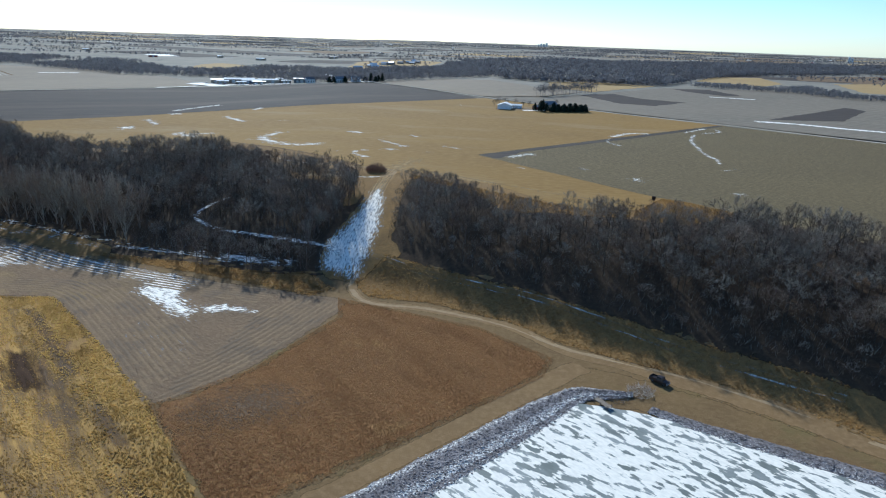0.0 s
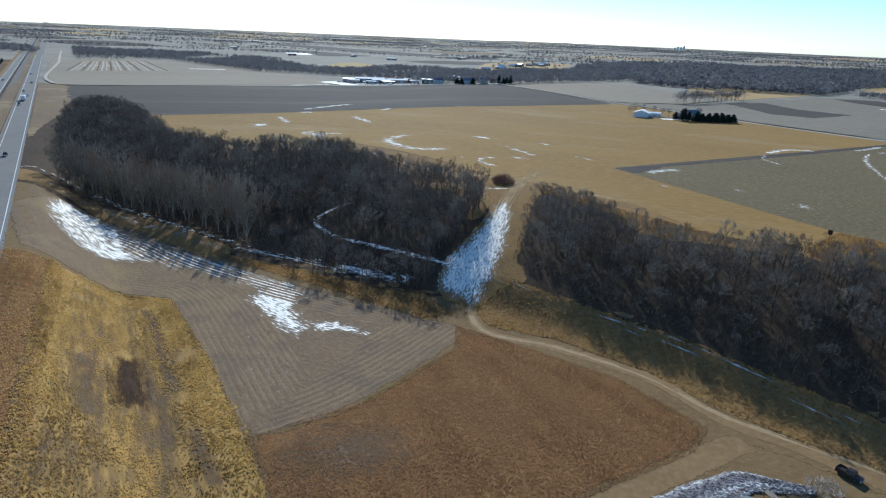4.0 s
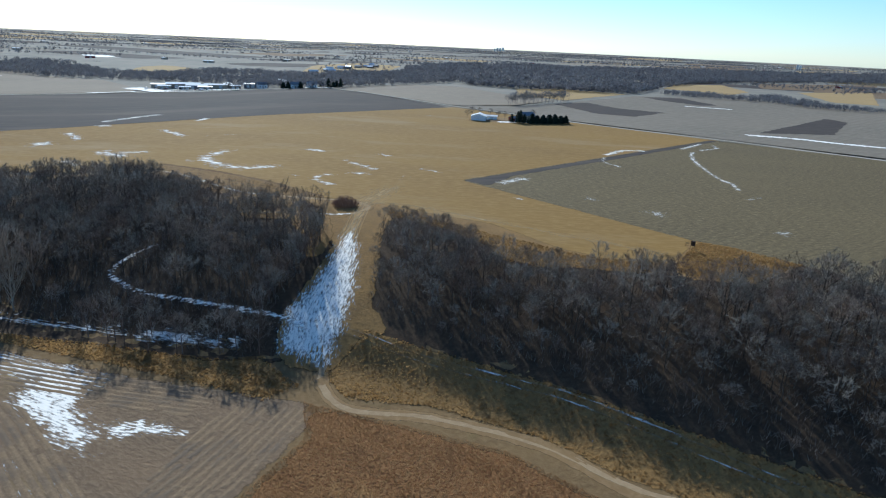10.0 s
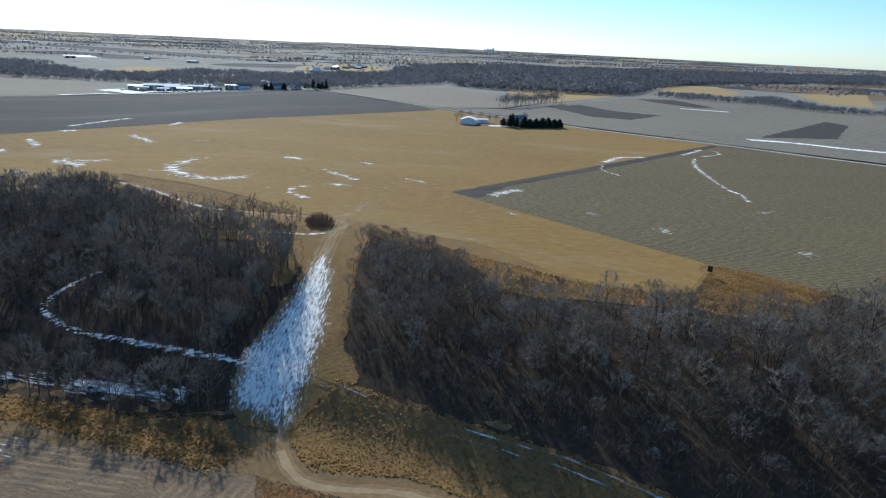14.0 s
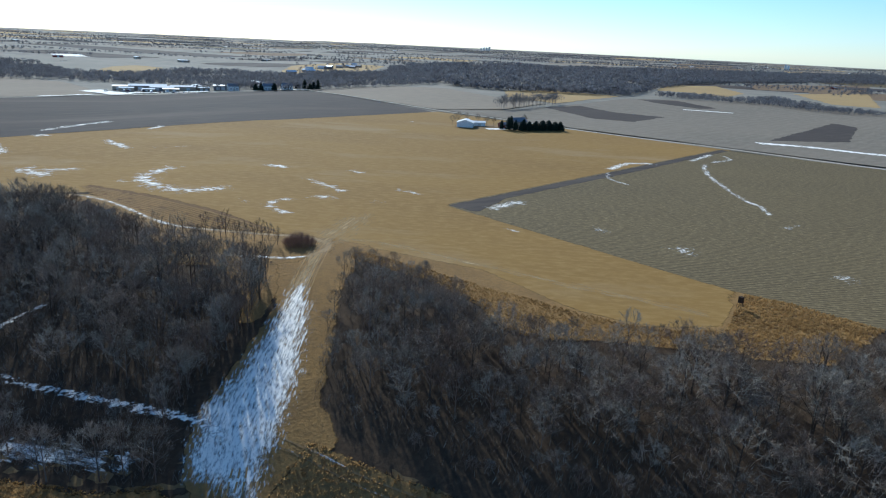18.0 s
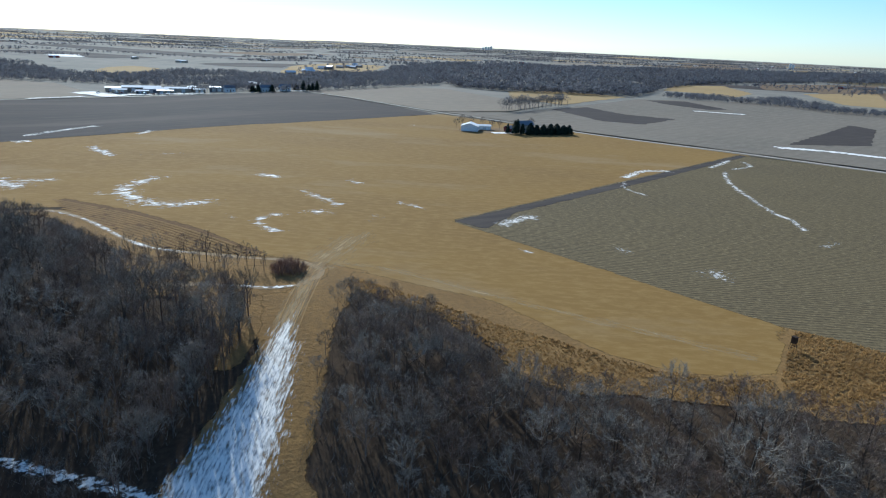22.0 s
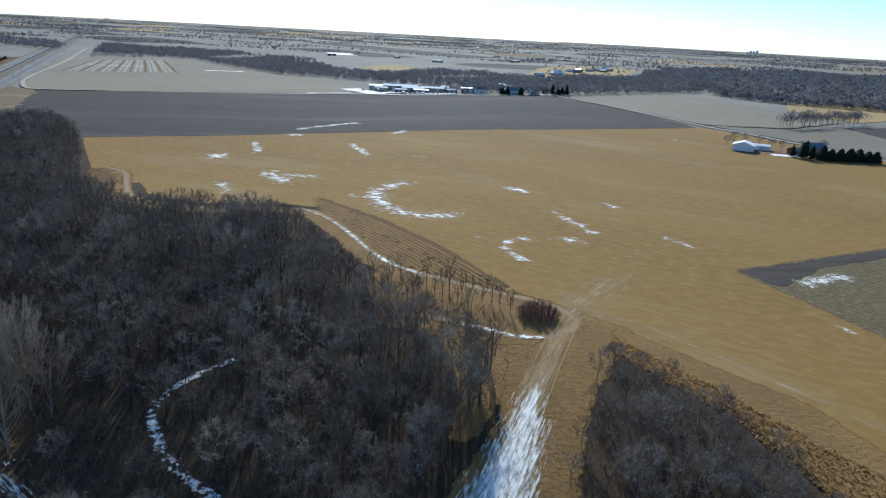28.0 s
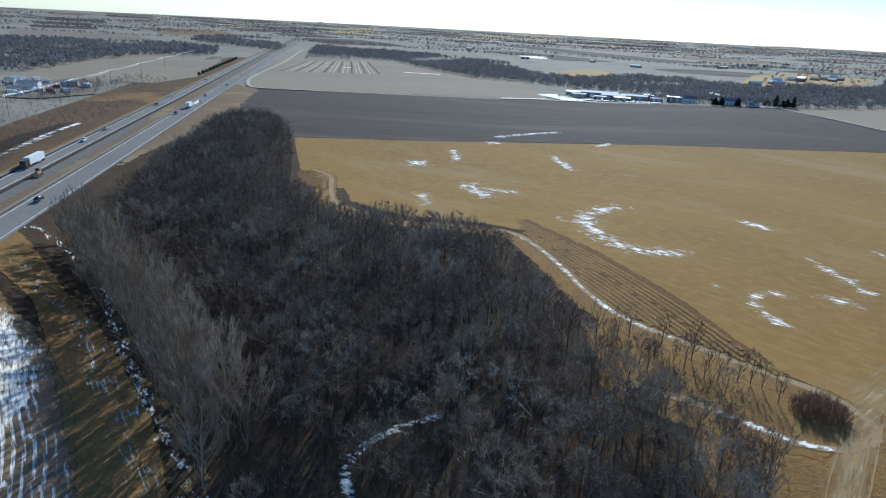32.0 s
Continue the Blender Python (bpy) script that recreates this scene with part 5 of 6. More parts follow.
# scattered farmsteads of the plain
for k in range(46):
    an, r = FAR_RNG.uniform(-58, 50), FAR_RNG.uniform(1250, 3600)
    x, y = r * math.sin(radians(an)), r * math.cos(radians(an))
    gabled("farm_building", x, y, FAR_RNG.uniform(-60, 60), FAR_RNG.uniform(10, 22), 9, 4, 4.9, FAR_RNG.choice(("wood", "tan", "red")), FAR_RNG.choice(("snow_glare_roof", "roof", "snow_glare_roof")), "small farm building on the far plain", "building", 0, 1)
for x, y, r_, h in ((1010, 4150, 7, 16), (1028, 4150, 7, 16), (1046, 4152, 7, 20), (992, 4150, 6, 12), (2050, 2600, 5, 22), (2064, 2600, 5, 18)):
    silo(x, y, r_, h, "steel", "grain_elevator", "tall pale grain elevator on the skyline")

# business yard across the highway
for x, y, tn, ln, wd in ((-545, 268, 35, 18, 9), (-575, 292, 35, 16, 8), (-560, 318, 35, 14, 8), (-600, 262, 35, 14, 8), (-610, 300, 125, 14, 8)):
    gabled("workshop", x, y, tn, ln, wd, 3.8, 5.0, FAR_RNG.choice(("white", "tan", "steel")), "roof", "pale metal workshop building in a yard", "workshop", 2, 2)


def container(x, y, turn, mat):
    e = new("container")
    b = Build()
    block(b, -3.0, 3.0, -1.22, 1.22, 0.1, 2.6)
    part("body", b, mat, e)
    for s in (-0.6, 0.6):
        b = Build()
        block(b, 3.0, 3.06, s - 0.55, s + 0.55, 0.2, 2.5)
        part("door", b, "steel", e)
    e.matrix_world = pose(x, y, float(land(x, y)) + 0.4, 0, 0, turn)
    return tagged(e, "pale storage container parked in a works yard", "container", "yard containers")


for k in range(34):
    container(FAR_RNG.uniform(-625, -515), FAR_RNG.uniform(252, 330), 35 + 90 * (k % 2) + FAR_RNG.uniform(-8, 8), ("white", "steel", "white", "tan", "red")[k % 5])
for x, y in ((-598, 240), (-606, 246)):
    silo(x, y, 4, 14, "white", "storage_tank", "tall white storage tank in a yard")
patch("field_yard", [(-500, 250), (-540, 235), (-640, 250), (-640, 330), (-560, 345), (-500, 300)], "grey", 0.5, 15.0, "grey gravel works yard", "yard", 2.0)
patch("field_west", [(-640, 300), (-873, 565), (-880, 660), (-724, 655), (-560, 455), (-540, 390)], "pale", 0.4, 20.0, "pale stubble field across the highway", "field", 2.0)
patch("water_ditch", [(-318, 96), (-350, 145), (-382, 200), (-394, 206), (-378, 162), (-354, 112), (-330, 72)], "mud", 0.42, 5.0, "dark half-frozen ditch beside a highway", "ditch", 1.5)

# ---- highway furniture and traffic ----
def on_highway(off, y):
    return -226 - 0.729 * (y - 65) - 0.81 * off, y - 0.59 * off


HW_TURN = math.degrees(math.atan2(0.81, -0.59))  # heading of the road, away from the camera


def barrier(off, y0, y1, label):
    ys = np.arange(y0, y1, 8.0)
    prof = [(-0.3, 0), (-0.1, 0.35), (-0.08, 0.85), (0.08, 0.85), (0.1, 0.35), (0.3, 0)]
    v, f = [], []
    for y in ys:
        for o, h in prof:
            px, py = on_highway(off + o, y)
            v.append((px, py, float(land(px, py)) + 0.45 + h))
    m = len(prof)
    for i in range(len(ys) - 1):
        for k in range(m - 1):
            f.append([i * m + k, i * m + k + 1, (i + 1) * m + k + 1, (i + 1) * m + k])
    tagged(new("barrier", mesh_of("barrier", v, f, MAT["concrete"])), label, "barrier", kind="structure")


barrier(5.4, -100, 900, "low concrete barrier along a highway")
barrier(28.0, -100, 900, "low concrete barrier along a highway")


def wheel(parent, x, y, r, w):
    b = Build()
    b.add(*limb((x, y - w / 2, r), (x, y + w / 2, r), r, r, 12))
    for s in (-1, 1):
        b.add(*limb((x, y + s * w / 2, r), (x, y + s * (w / 2 + 0.02), r), r, 0, 12))
    o = part("wheel", b, "rubber", parent)
    c = Build()
    s = 1 if y > 0 else -1
    c.add(*limb((x, y + s * (w / 2 + 0.005), r), (x, y + s * (w / 2 + 0.03), r), r * 0.6, r * 0.5, 10))
    part("rim", c, "steel", o)


def car(x, y, z, turn, mat, label, name="car", pickup=False):
    e = new(name)
    b = Build()
    block(b, -2.3, 2.3, -0.9, 0.9, 0.35, 0.95, 0.97)
    part("body", b, mat, e)
    b = Build()
    if pickup:
        block(b, -0.5, 1.2, -0.85, 0.85, 0.95, 1.7, 0.8, -0.1)
    else:
        block(b, -1.7, 1.0, -0.82, 0.82, 0.95, 1.5, 0.72, -0.1)
    part("cabin", b, "glass", e)
    b = Build()
    block(b, -0.45 if pickup else -1.3, 0.85 if pickup else 0.6, -0.66, 0.66, 1.5 if not pickup else 1.7, 1.56 if not pickup else 1.76, 0.92, -0.1)
    part("roof", b, mat, e)
    if pickup:
        for y0 in (-0.9, 0.82):
            b = Build()
            block(b, -2.3, -0.5, y0, y0 + 0.08, 0.95, 1.25)
            part("bed_side", b, mat, e)
        b = Build()
        block(b, -2.36, -2.28, -0.85, 0.85, 0.6, 1.25)
        part("tailgate", b, mat, e)
    for wx in (-1.4, 1.45):
        for wy in (-0.85, 0.85):
            wheel(e, wx, wy, 0.36, 0.24)
    for wy in (-0.65, 0.65):
        b = Build()
        block(b, 2.26, 2.33, wy - 0.18, wy + 0.18, 0.65, 0.82)
        part("headlight", b, "white", e)
        b = Build()
        block(b, -2.39, -2.3, wy - 0.14, wy + 0.14, 0.7, 0.9)
        part("tail_light", b, "red", e)
    for xx, nm in ((2.32, "bumper"), (-2.4, "bumper")):
        b = Build()
        block(b, xx - 0.06, xx + 0.08, -0.88, 0.88, 0.36, 0.58)
        part(nm, b, "steel", e)
    e.matrix_world = pose(x, y, z, 0, 0, turn)
    return tagged(e, label, "pickup truck" if pickup else "car")


for k in range(14):
    car(-222 + 7.5 * k + FAR_RNG.uniform(-2, 2), 628 + FAR_RNG.uniform(-6, 10), float(land(-170, 630)) + 0.4, FAR_RNG.uniform(0, 180), ("white", "black", "steel", "red")[k % 4], "vehicle parked in a snowy farmyard")


def lorry(x, y, z, turn, label, long=14.5, name="semi_truck"):
    e = new(name)
    b = Build()
    block(b, -long / 2, long / 2, -1.25, 1.25, 1.1, 4.0)
    part("trailer", b, "white", e)
    b = Build()
    block(b, long / 2 + 0.6, long / 2 + 4.2, -1.2, 1.2, 0.6, 3.4, 0.92)
    cab = part("cab", b, "white" if long < 12 else "carpaint", e)
    b = Build()
    block(b, long / 2 + 4.0, long / 2 + 4.25, -0.95, 0.95, 2.0, 3.0, 0.95)
    part("windscreen", b, "glass", cab)
    for wx in (-long / 2 + 1.0, -long / 2 + 2.3, long / 2 - 1.0, long / 2 + 3.2):
        for wy in (-1.05, 1.05):
            wheel(e, wx, wy, 0.52, 0.4)
    e.matrix_world = pose(x, y, z, 0, 0, turn)
    return tagged(e, label, "truck")


def drive(kind, off, y, towards, **kw):
    px, py = on_highway(off, y)
    z = float(land(px, py)) + 0.5
    return kind(px, py, z, HW_TURN + (180 if towards else 0), **kw)


drive(lorry, 25.0, 140, True, label="white semi truck on a concrete highway")
drive(lorry, 0.0, 292, False, label="white box truck on a concrete highway", long=7.0, name="box_truck")
for off, y, tw, mt, lb in ((24, 184, True, "white", "white car on a concrete highway"), (25, 214, True, "tan", "tan car on a concrete highway"), (0, 92, False, "black", "dark car on a concrete highway"), (2, 268, False, "black", "dark car on a concrete highway"), (-2, 318, False, "steel", "silver car on a concrete highway"), (2, 352, False, "carpaint", "dark car on a concrete highway"), (24, 300, True, "black", "dark car on a concrete highway"), (25, 342, True, "steel", "silver car on a concrete highway"), (-2, 420, False, "black", "dark car on a concrete highway"), (24, 452, True, "black", "dark car on a concrete highway"), (1, 520, False, "white", "white car on a concrete highway")):
    drive(car, off, y, tw, mat=mt, label=lb)


def excavator(x, y, z, turn):
    e = new("bulldozer")
    b = Build()
    block(b, -1.6, 1.6, -0.8, 0.8, 0.9, 1.9, 0.9)
    part("body", b, "gold", e)
    b = Build()
    block(b, -0.8, 0.4, -0.6, 0.6, 1.9, 3.0, 0.85)
    part("cab", b, "glass", e)
    for s in (-1, 1):
        b = Build()
        block(b, -1.9, 1.9, s * 1.1 - 0.25, s * 1.1 + 0.25, 0, 0.9, 0.8)
        part("crawler_track", b, "rubber", e)
    b = Build()
    block(b, 2.0, 2.25, -1.6, 1.6, 0.1, 1.3)
    part("blade", b, "gold", e)
    e.matrix_world = pose(x, y, z, 0, 0, turn)
    return tagged(e, "yellow bulldozer on a highway under reconstruction", "bulldozer")


drive(excavator, 15, 122, True)


def power_line():
    tops = []
    for k in range(9):
        px, py = on_highway(95, 95 + 78 * k)
        z = float(land(px, py))
        e = new("utility_pole")
        b = Build()
        b.add(*limb((0, 0, -0.5), (0, 0, 13), 0.2, 0.14, 6))
        part("pole", b, "wood", e)
        b = Build()
        block(b, -1.5, 1.5, -0.08, 0.08, 12.2, 12.4)
        part("crossarm", b, "wood", e)
        e.matrix_world = pose(px, py, z, 0, 0, HW_TURN - 90)
        tagged(e, "wooden utility pole with a crossarm", "utility pole", "utility poles by the highway")
        tops.append((px, py, z + 12.5))
    for side in (-1.4, 0.0, 1.4):
        c = bpy.data.curves.new("cable", "CURVE")
        c.dimensions, c.bevel_depth = "3D", 0.045
        sp = c.splines.new("POLY")
        pts = []
        for a, b_ in zip(tops, tops[1:]):
            for i in range(6):
                u = i / 6
                pts.append((a[0] + (b_[0] - a[0]) * u + side * 0.81, a[1] + (b_[1] - a[1]) * u + side * 0.59, a[2] + (b_[2] - a[2]) * u - 3.6 * u * (1 - u)))
        sp.points.add(len(pts) - 1)
        for p, q in zip(sp.points, pts):
            p.co = (*q, 1)
        c.materials.append(MAT["steel"])
        tagged(new("cable", c), "thin overhead power cable between poles", "cable", "overhead cables")


power_line()
for k in range(14):
    px, py = on_highway(42, 500 + 17 * k)
    set_tree(SPRUCE[k % 2], px, py, 0.6, "small dark evergreen along a highway", "evergreen tree", "highway evergreens", k)

# ---- snow ----
ASH, MUD, DUST = ((0.13, 0.09, 0.058), (0.20, 0.14, 0.088)), ((0.045, 0.03, 0.021), (0.075, 0.05, 0.034)), ((0.42, 0.29, 0.14), (0.52, 0.385, 0.21))
SHEETS = {}


def flecks(name, outline, soft, grain, angle, stretch, label, lift=0.3, core=0.0, cell=1.5, category="snow", rows=0.0, tone=None):
    """A sheet of thin snow over the land that thins out over soft metres from its outline; core: how whole it lies."""
    key = (round(angle / 10), round(stretch), round(grain, 1), rows, tone)
    if key not in SHEETS:
        MAT["sheet"] = SHEETS[key] = snow_sheet(angle, stretch, grain, rows, *([tone] if tone else []))
    MAT["sheet"] = SHEETS[key]
    lift = (0.23 if tone == MUD else 0.165 if tone else 0.2 if lift < 0.5 else 0.56) + 0.004 * (sum(o.name.startswith(("snow_patch", "field_worn")) for o in bpy.data.objects) % 12)
    ob = patch(name, [tuple(q) for q in outline], "sheet", lift, cell, label, category, 0.0, "stuff")
    n = len(ob.data.vertices)
    co = np.empty(n * 3)
    ob.data.vertices.foreach_get("co", co)
    x, y = co.reshape(-1, 3)[:, 0], co.reshape(-1, 3)[:, 1]
    a = ob.data.attributes.new("cover", "FLOAT", "POINT")
    a.data.foreach_set("value", (np.clip(edge_distance(x, y, outline) / soft, 0, 1) * 1.15 - 0.55 + core).astype(np.float32))
    return ob


def ribbon_outline(points, half):
    c = spline(points, 3.0)
    t = np.gradient(c, axis=0)
    t /= np.linalg.norm(t, axis=1)[:, None] + 1e-9
    n = np.c_[-t[:, 1], t[:, 0]] * half
    return [tuple(q) for q in np.r_[c + n, (c - n)[::-1]]]


# the clearing between the woods
flecks("snow_patch", [(-23, -7), (-21, 8), (-15, 18), (-10, 30), (-6, 46), (1, 56), (3, 40), (2.5, 24), (1, 10), (-2, -4), (-7, -16), (-12, -15), (-17, -11)], 5.0, 1.9, 78, 34.0, "streaked snow on a shaded clearing", 0.29, 0.28, 1.5)
flecks("snow_patch", ribbon_outline([(-14, -2), (-20, 4), (-33, 9.5), (-48, 16.5), (-62, 23.5), (-69, 30), (-73, 35), (-73, 41), (-69, 47), (-63, 52)], 2.0), 1.4, 1.0, 0, 1.5, "snowy track through a wood", 0.3, 0.0, 0.8)
flecks("snow_patch", ribbon_outline([(-100, 22), (-90, 18), (-74, 12), (-60, 7), (-47, 2), (-34, -2)], 2.6), 2.0, 1.6, -25, 9.0, "broken snow along a lower woodland track", 0.3, -0.2, 1.0)
flecks("snow_patch", [(-110, 28), (-60, 12), (-36, 4), (-26, 0), (-26, -8), (-54, 0), (-82, 14), (-120, 36)], 3.0, 0.8, -25, 3.0, "traces of snow under the trees", 0.26, -0.22, 2.0)
# the valley field
flecks("snow_patch", [(-186, 40), (-179, 45), (-167, 43), (-146, 31), (-127, 21), (-109, 14), (-79, -2), (-53, -14), (-58, -20), (-72, -19), (-100, -8), (-122, -3), (-142, -6), (-160, 4), (-178, 24)], 6.0, 1.3, -28, 9.0, "wind-blown snow on a tilled field", 0.32, 0.12, 2.0)
flecks("snow_patch", [(-79, -26), (-79, -6), (-68, -5), (-58, -15), (-58, -26), (-51, -36), (-50, -48), (-59, -46), (-69, -36)], 6.5, 1.6, -32, 4.0, "bright snow patch on a tilled field", 0.33, 0.26, 1.5)
flecks("snow_patch", [(-56, -34), (-46, -31), (-34, -37), (-34, -43), (-44, -41), (-53, -43)], 4.0, 1.8, -22, 4.0, "bright snow patch on a tilled field", 0.34, 0.12, 1.2)
flecks("snow_patch", [(-80, -44), (-64, -40), (-44, -52), (-40, -74), (-54, -82), (-68, -64)], 6.0, 2.2, -55, 9.0, "thin snow traces in furrows", 0.32, -0.72, 2.0)
# snow in the wood by the creek
flecks("snow_patch", ribbon_outline([(-236, 70), (-213, 74), (-188, 71), (-167, 60), (-147, 49), (-113, 31), (-92, 22)], 3.4), 2.6, 1.2, -30, 2.5, "broken snow along a creek bed", 0.3, -0.32, 1.2)
flecks("snow_patch", [(-206, 62), (-175, 62), (-130, 42), (-98, 22), (-100, 12), (-140, 30), (-176, 50), (-206, 50)], 4.0, 1.6, -28, 10.0, "thin snow on a shaded wood edge", 0.28, -0.6, 2.0)
for pts, w, c_ in (([(-20, 70), (-15, 69), (-7, 67), (0, 68)], 1.3, -0.05), ([(-28, 94), (-41, 99), (-52, 109), (-72, 134), (-88, 148)], 1.5, -0.1)):
    flecks("snow_patch", ribbon_outline(pts, w), 1.0, 1.0, 40, 2.0, "snow lying along a track", 0.34, c_, 0.8)
for sh in (-0.85, 0.85):
    c = spline([(-2, -5), (3, -9), (12, -16), (25, -25), (40, -35), (54, -48), (83, -75), (108, -96)], 3.0)
    flecks("snow_patch", ribbon_outline([(x + 0.6 * sh, y + 0.8 * sh) for x, y in c], 0.5), 0.5, 1.0, -40, 20.0, "snow lying in a wheel rut", 0.34, -0.15, 0.4)
# upland stubble
for pts, w, c_ in (
    ([(-62, 207), (-69, 192), (-73, 180), (-62, 160), (-49, 151), (-40, 154), (-28, 158)], 6.5, 0.22), ([(-69, 165), (-59, 147)], 3.5, 0.0),
    ([(-26, 209), (-10, 196)], 4.0, 0.3), ([(-5, 179), (-1, 171), (6, 160), (14, 146)], 4.0, 0.15), ([(-6, 112), (-11, 119), (-16, 126), (-14, 133), (-4, 139)], 3.2, 0.2), ([(-2, 145), (4, 140), (12, 142)], 4.4, 0.3),
    ([(14, 197), (24, 185)], 3.6, 0.25), ([(32, 157), (39, 150), (46, 142)], 3.0, 0.1), ([(21, 136), (27, 128)], 3.6, 0.2), ([(64, 97), (70, 90)], 1.2, 0.3), ([(-124, 296), (-98, 255)], 4.0, 0.25),
    ([(-142, 173), (-131, 181)], 8.5, 0.6), ([(-182, 250), (-166, 226)], 8.0, 0.3), ([(-179, 288), (-156, 248)], 5.0, 0.2), ([(-139, 215), (-122, 197), (-110, 182)], 8.0, 0.2), ([(-130, 209), (-114, 202), (-99, 205)], 6.0, 0.1),
    ([(-170, 324), (-163, 309)], 5.0, 0.5), ([(-174, 335), (-164, 358), (-144, 385)], 4.5, 0.35), ([(-110, 332), (-102, 355)], 4.0, 0.3), ([(-84, 178), (-74, 166)], 4.0, -0.05), ([(66, 392), (74, 386)], 3.0, 0.3), ([(-95, 258), (-60, 262)], 4.0, -0.1), ([(-30, 140), (-22, 128)], 3.0, -0.05),
):
    flecks("snow_patch", ribbon_outline(pts, w * 1.6), w * 1.6, 1.5, -12, 5.0, "thin streaked snow patch on golden stubble", 0.34, c_ - 0.24, 1.6)
# stubble field to the east
for pts, w, c_ in (
    ([(64, 120), (74, 127), (86, 136)], 5.0, 0.25), ([(95, 90), (104, 95)], 5.0, 0.2), ([(110, 69), (118, 69), (125, 66)], 7.0, 0.2),
    ([(220, 225), (206, 201), (197, 177), (189, 149), (186, 135), (186, 126), (180, 111)], 2.4, 0.25), ([(151, 203), (170, 222), (190, 224)], 4.0, 0.35), ([(149, 199), (142, 181), (146, 165)], 2.4, 0.15), ([(251, 257), (245, 240), (226, 230)], 3.0, 0.2), ([(215, 233), (246, 260)], 3.0, 0.3),
    ([(148, 39), (160, 45)], 5.0, 0.1), ([(170, 92), (186, 100)], 4.0, -0.1),
):
    flecks("snow_patch", ribbon_outline(pts, w * 1.25), w * 1.25, 1.7, -20, 2.0, "thin snow patch on dark stubble", 0.36, c_ - 0.16, 1.6)
for pts, w, c_ in (
    ([(314, 314), (345, 300), (372, 275), (425, 238)], 6.0, 0.5), ([(290, 330), (314, 312)], 3.0, 0.4), ([(196, 423), (249, 383), (292, 328)], 3.0, 0.25), ([(-244, 640), (-212, 612), (-196, 596)], 15.0, 0.75), ([(-200, 622), (-160, 628), (-120, 634)], 5.0, 0.6), ([(-190, 600), (-110, 628)], 6.0, 0.35), ([(-262, 556), (-222, 592)], 5.0, 0.3),
    # the widest, 34 m to each side, paints a far sun glint white
    ([(146, 1060), (162, 985)], 14.0, 0.8), ([(-570, 1500), (-515, 1390)], 34.0, 0.8), ([(396, 563), (445, 538)], 5.0, 0.5), ([(-480, 740), (-430, 760)], 6.0, 0.4), ([(120, 355), (152, 363)], 5.0, 0.4), ([(-60, 645), (-10, 668)], 6.0, 0.1),
    ([(-620, 700), (-560, 740)], 6.0, 0.2), ([(-360, 170), (-330, 120)], 5.0, -0.1), ([(-385, 205), (-350, 150)], 4.0, 0.0), ([(-420, 330), (-404, 308)], 4.0, 0.3),
):
    flecks("snow_patch", ribbon_outline(pts, w), w * 0.6, 0.4, 30, 3.0, "bright snow and glint strip in far fields", 0.75, c_, 5.0)

# worn and bare soil: drawn-out traces with frayed margins
flecks("field_worn", [(-54, -93), (-41, -78), (-29, -72), (-14, -76), (-6, -88), (-12, -101), (-26, -108), (-44, -108)], 14.0, 1.6, -30, 2.0, "ashen bare soil showing in a russet grass plot", 0.2, 0.1, 2.0, "field", tone=ASH)
flecks("field_worn", [(-134, -29), (-99, -29), (-69, -64), (-51, -88), (-28, -125), (-14, -150), (-60, -170), (-86, -107)], 7.0, 0.5, -56, 7.0, "worn grey-brown streaks in a yellow grass plot", 0.2, -0.42, 3.0, "field", tone=ASH)
for o, half, mt, lb in RUTS:
    flecks("field_worn", ribbon_outline(o, half * 1.4), half * 1.4, 0.6, -54, 5.0, lb, 0.2, 0.5 if mt == "mud" else 0.1, 1.0, "field", tone=MUD if mt == "mud" else ASH)
flecks("field_worn", [(-7, 50), (-5, 70), (-3, 92), (4, 110), (16, 120), (30, 120), (26, 104), (18, 88), (12, 74), (8, 60), (3, 46)], 10.0, 1.2, 66, 9.0, "dusty pale ground where field tracks meet", 0.2, -0.08, 1.5, "track junction", tone=DUST)
flecks("field_worn", ribbon_outline([(6, 82), (18, 82), (36, 69), (56, 52), (84, 30), (100, 18)], 5.0), 4.5, 1.0, -40, 12.0, "dusty pale wheel marks along a field edge", 0.2, -0.3, 1.6, "track", tone=DUST)
flecks("field_worn", ribbon_outline([(3, 74), (0, 58), (-3, 40), (-6, 20), (-9, 0), (-11, -14)], 4.5), 3.5, 1.0, 80, 12.0, "dusty pale wheel marks up a clearing", 0.25, 0.0, 1.2, "track", tone=DUST)

# ---- near details ----
car(69, -82.6, float(land(69, -82.6)) + 0.06, -51, "carpaint", "dark pickup truck parked beside a frozen pond", "pickup_truck", True)


def dock():
    e = new("dock")
    for k in range(9):
        b = Build()
        block(b, k * 0.5, k * 0.5 + 0.44, -0.75, 0.75, 0.55, 0.61)
        part("plank", b, "wood", e)
    for x in (0.2, 2.2, 4.2):
        for y in (-0.7, 0.7):
            b = Build()
            b.add(*limb((x, y, -0.8), (x, y, 1.0), 0.09, 0.08, 6))
            part("post", b, "wood", e)
    for y in (-0.6, 0.6):
        b = Build()
        block(b, 0, 4.4, y - 0.06, y + 0.06, 0.38, 0.55)
        part("beam", b, "wood", e)
    e.matrix_world = pose(50.5, -90.5, -18.0, 0, 0, -62)
    tagged(e, "small weathered wooden dock at a frozen pond", "dock")


dock()


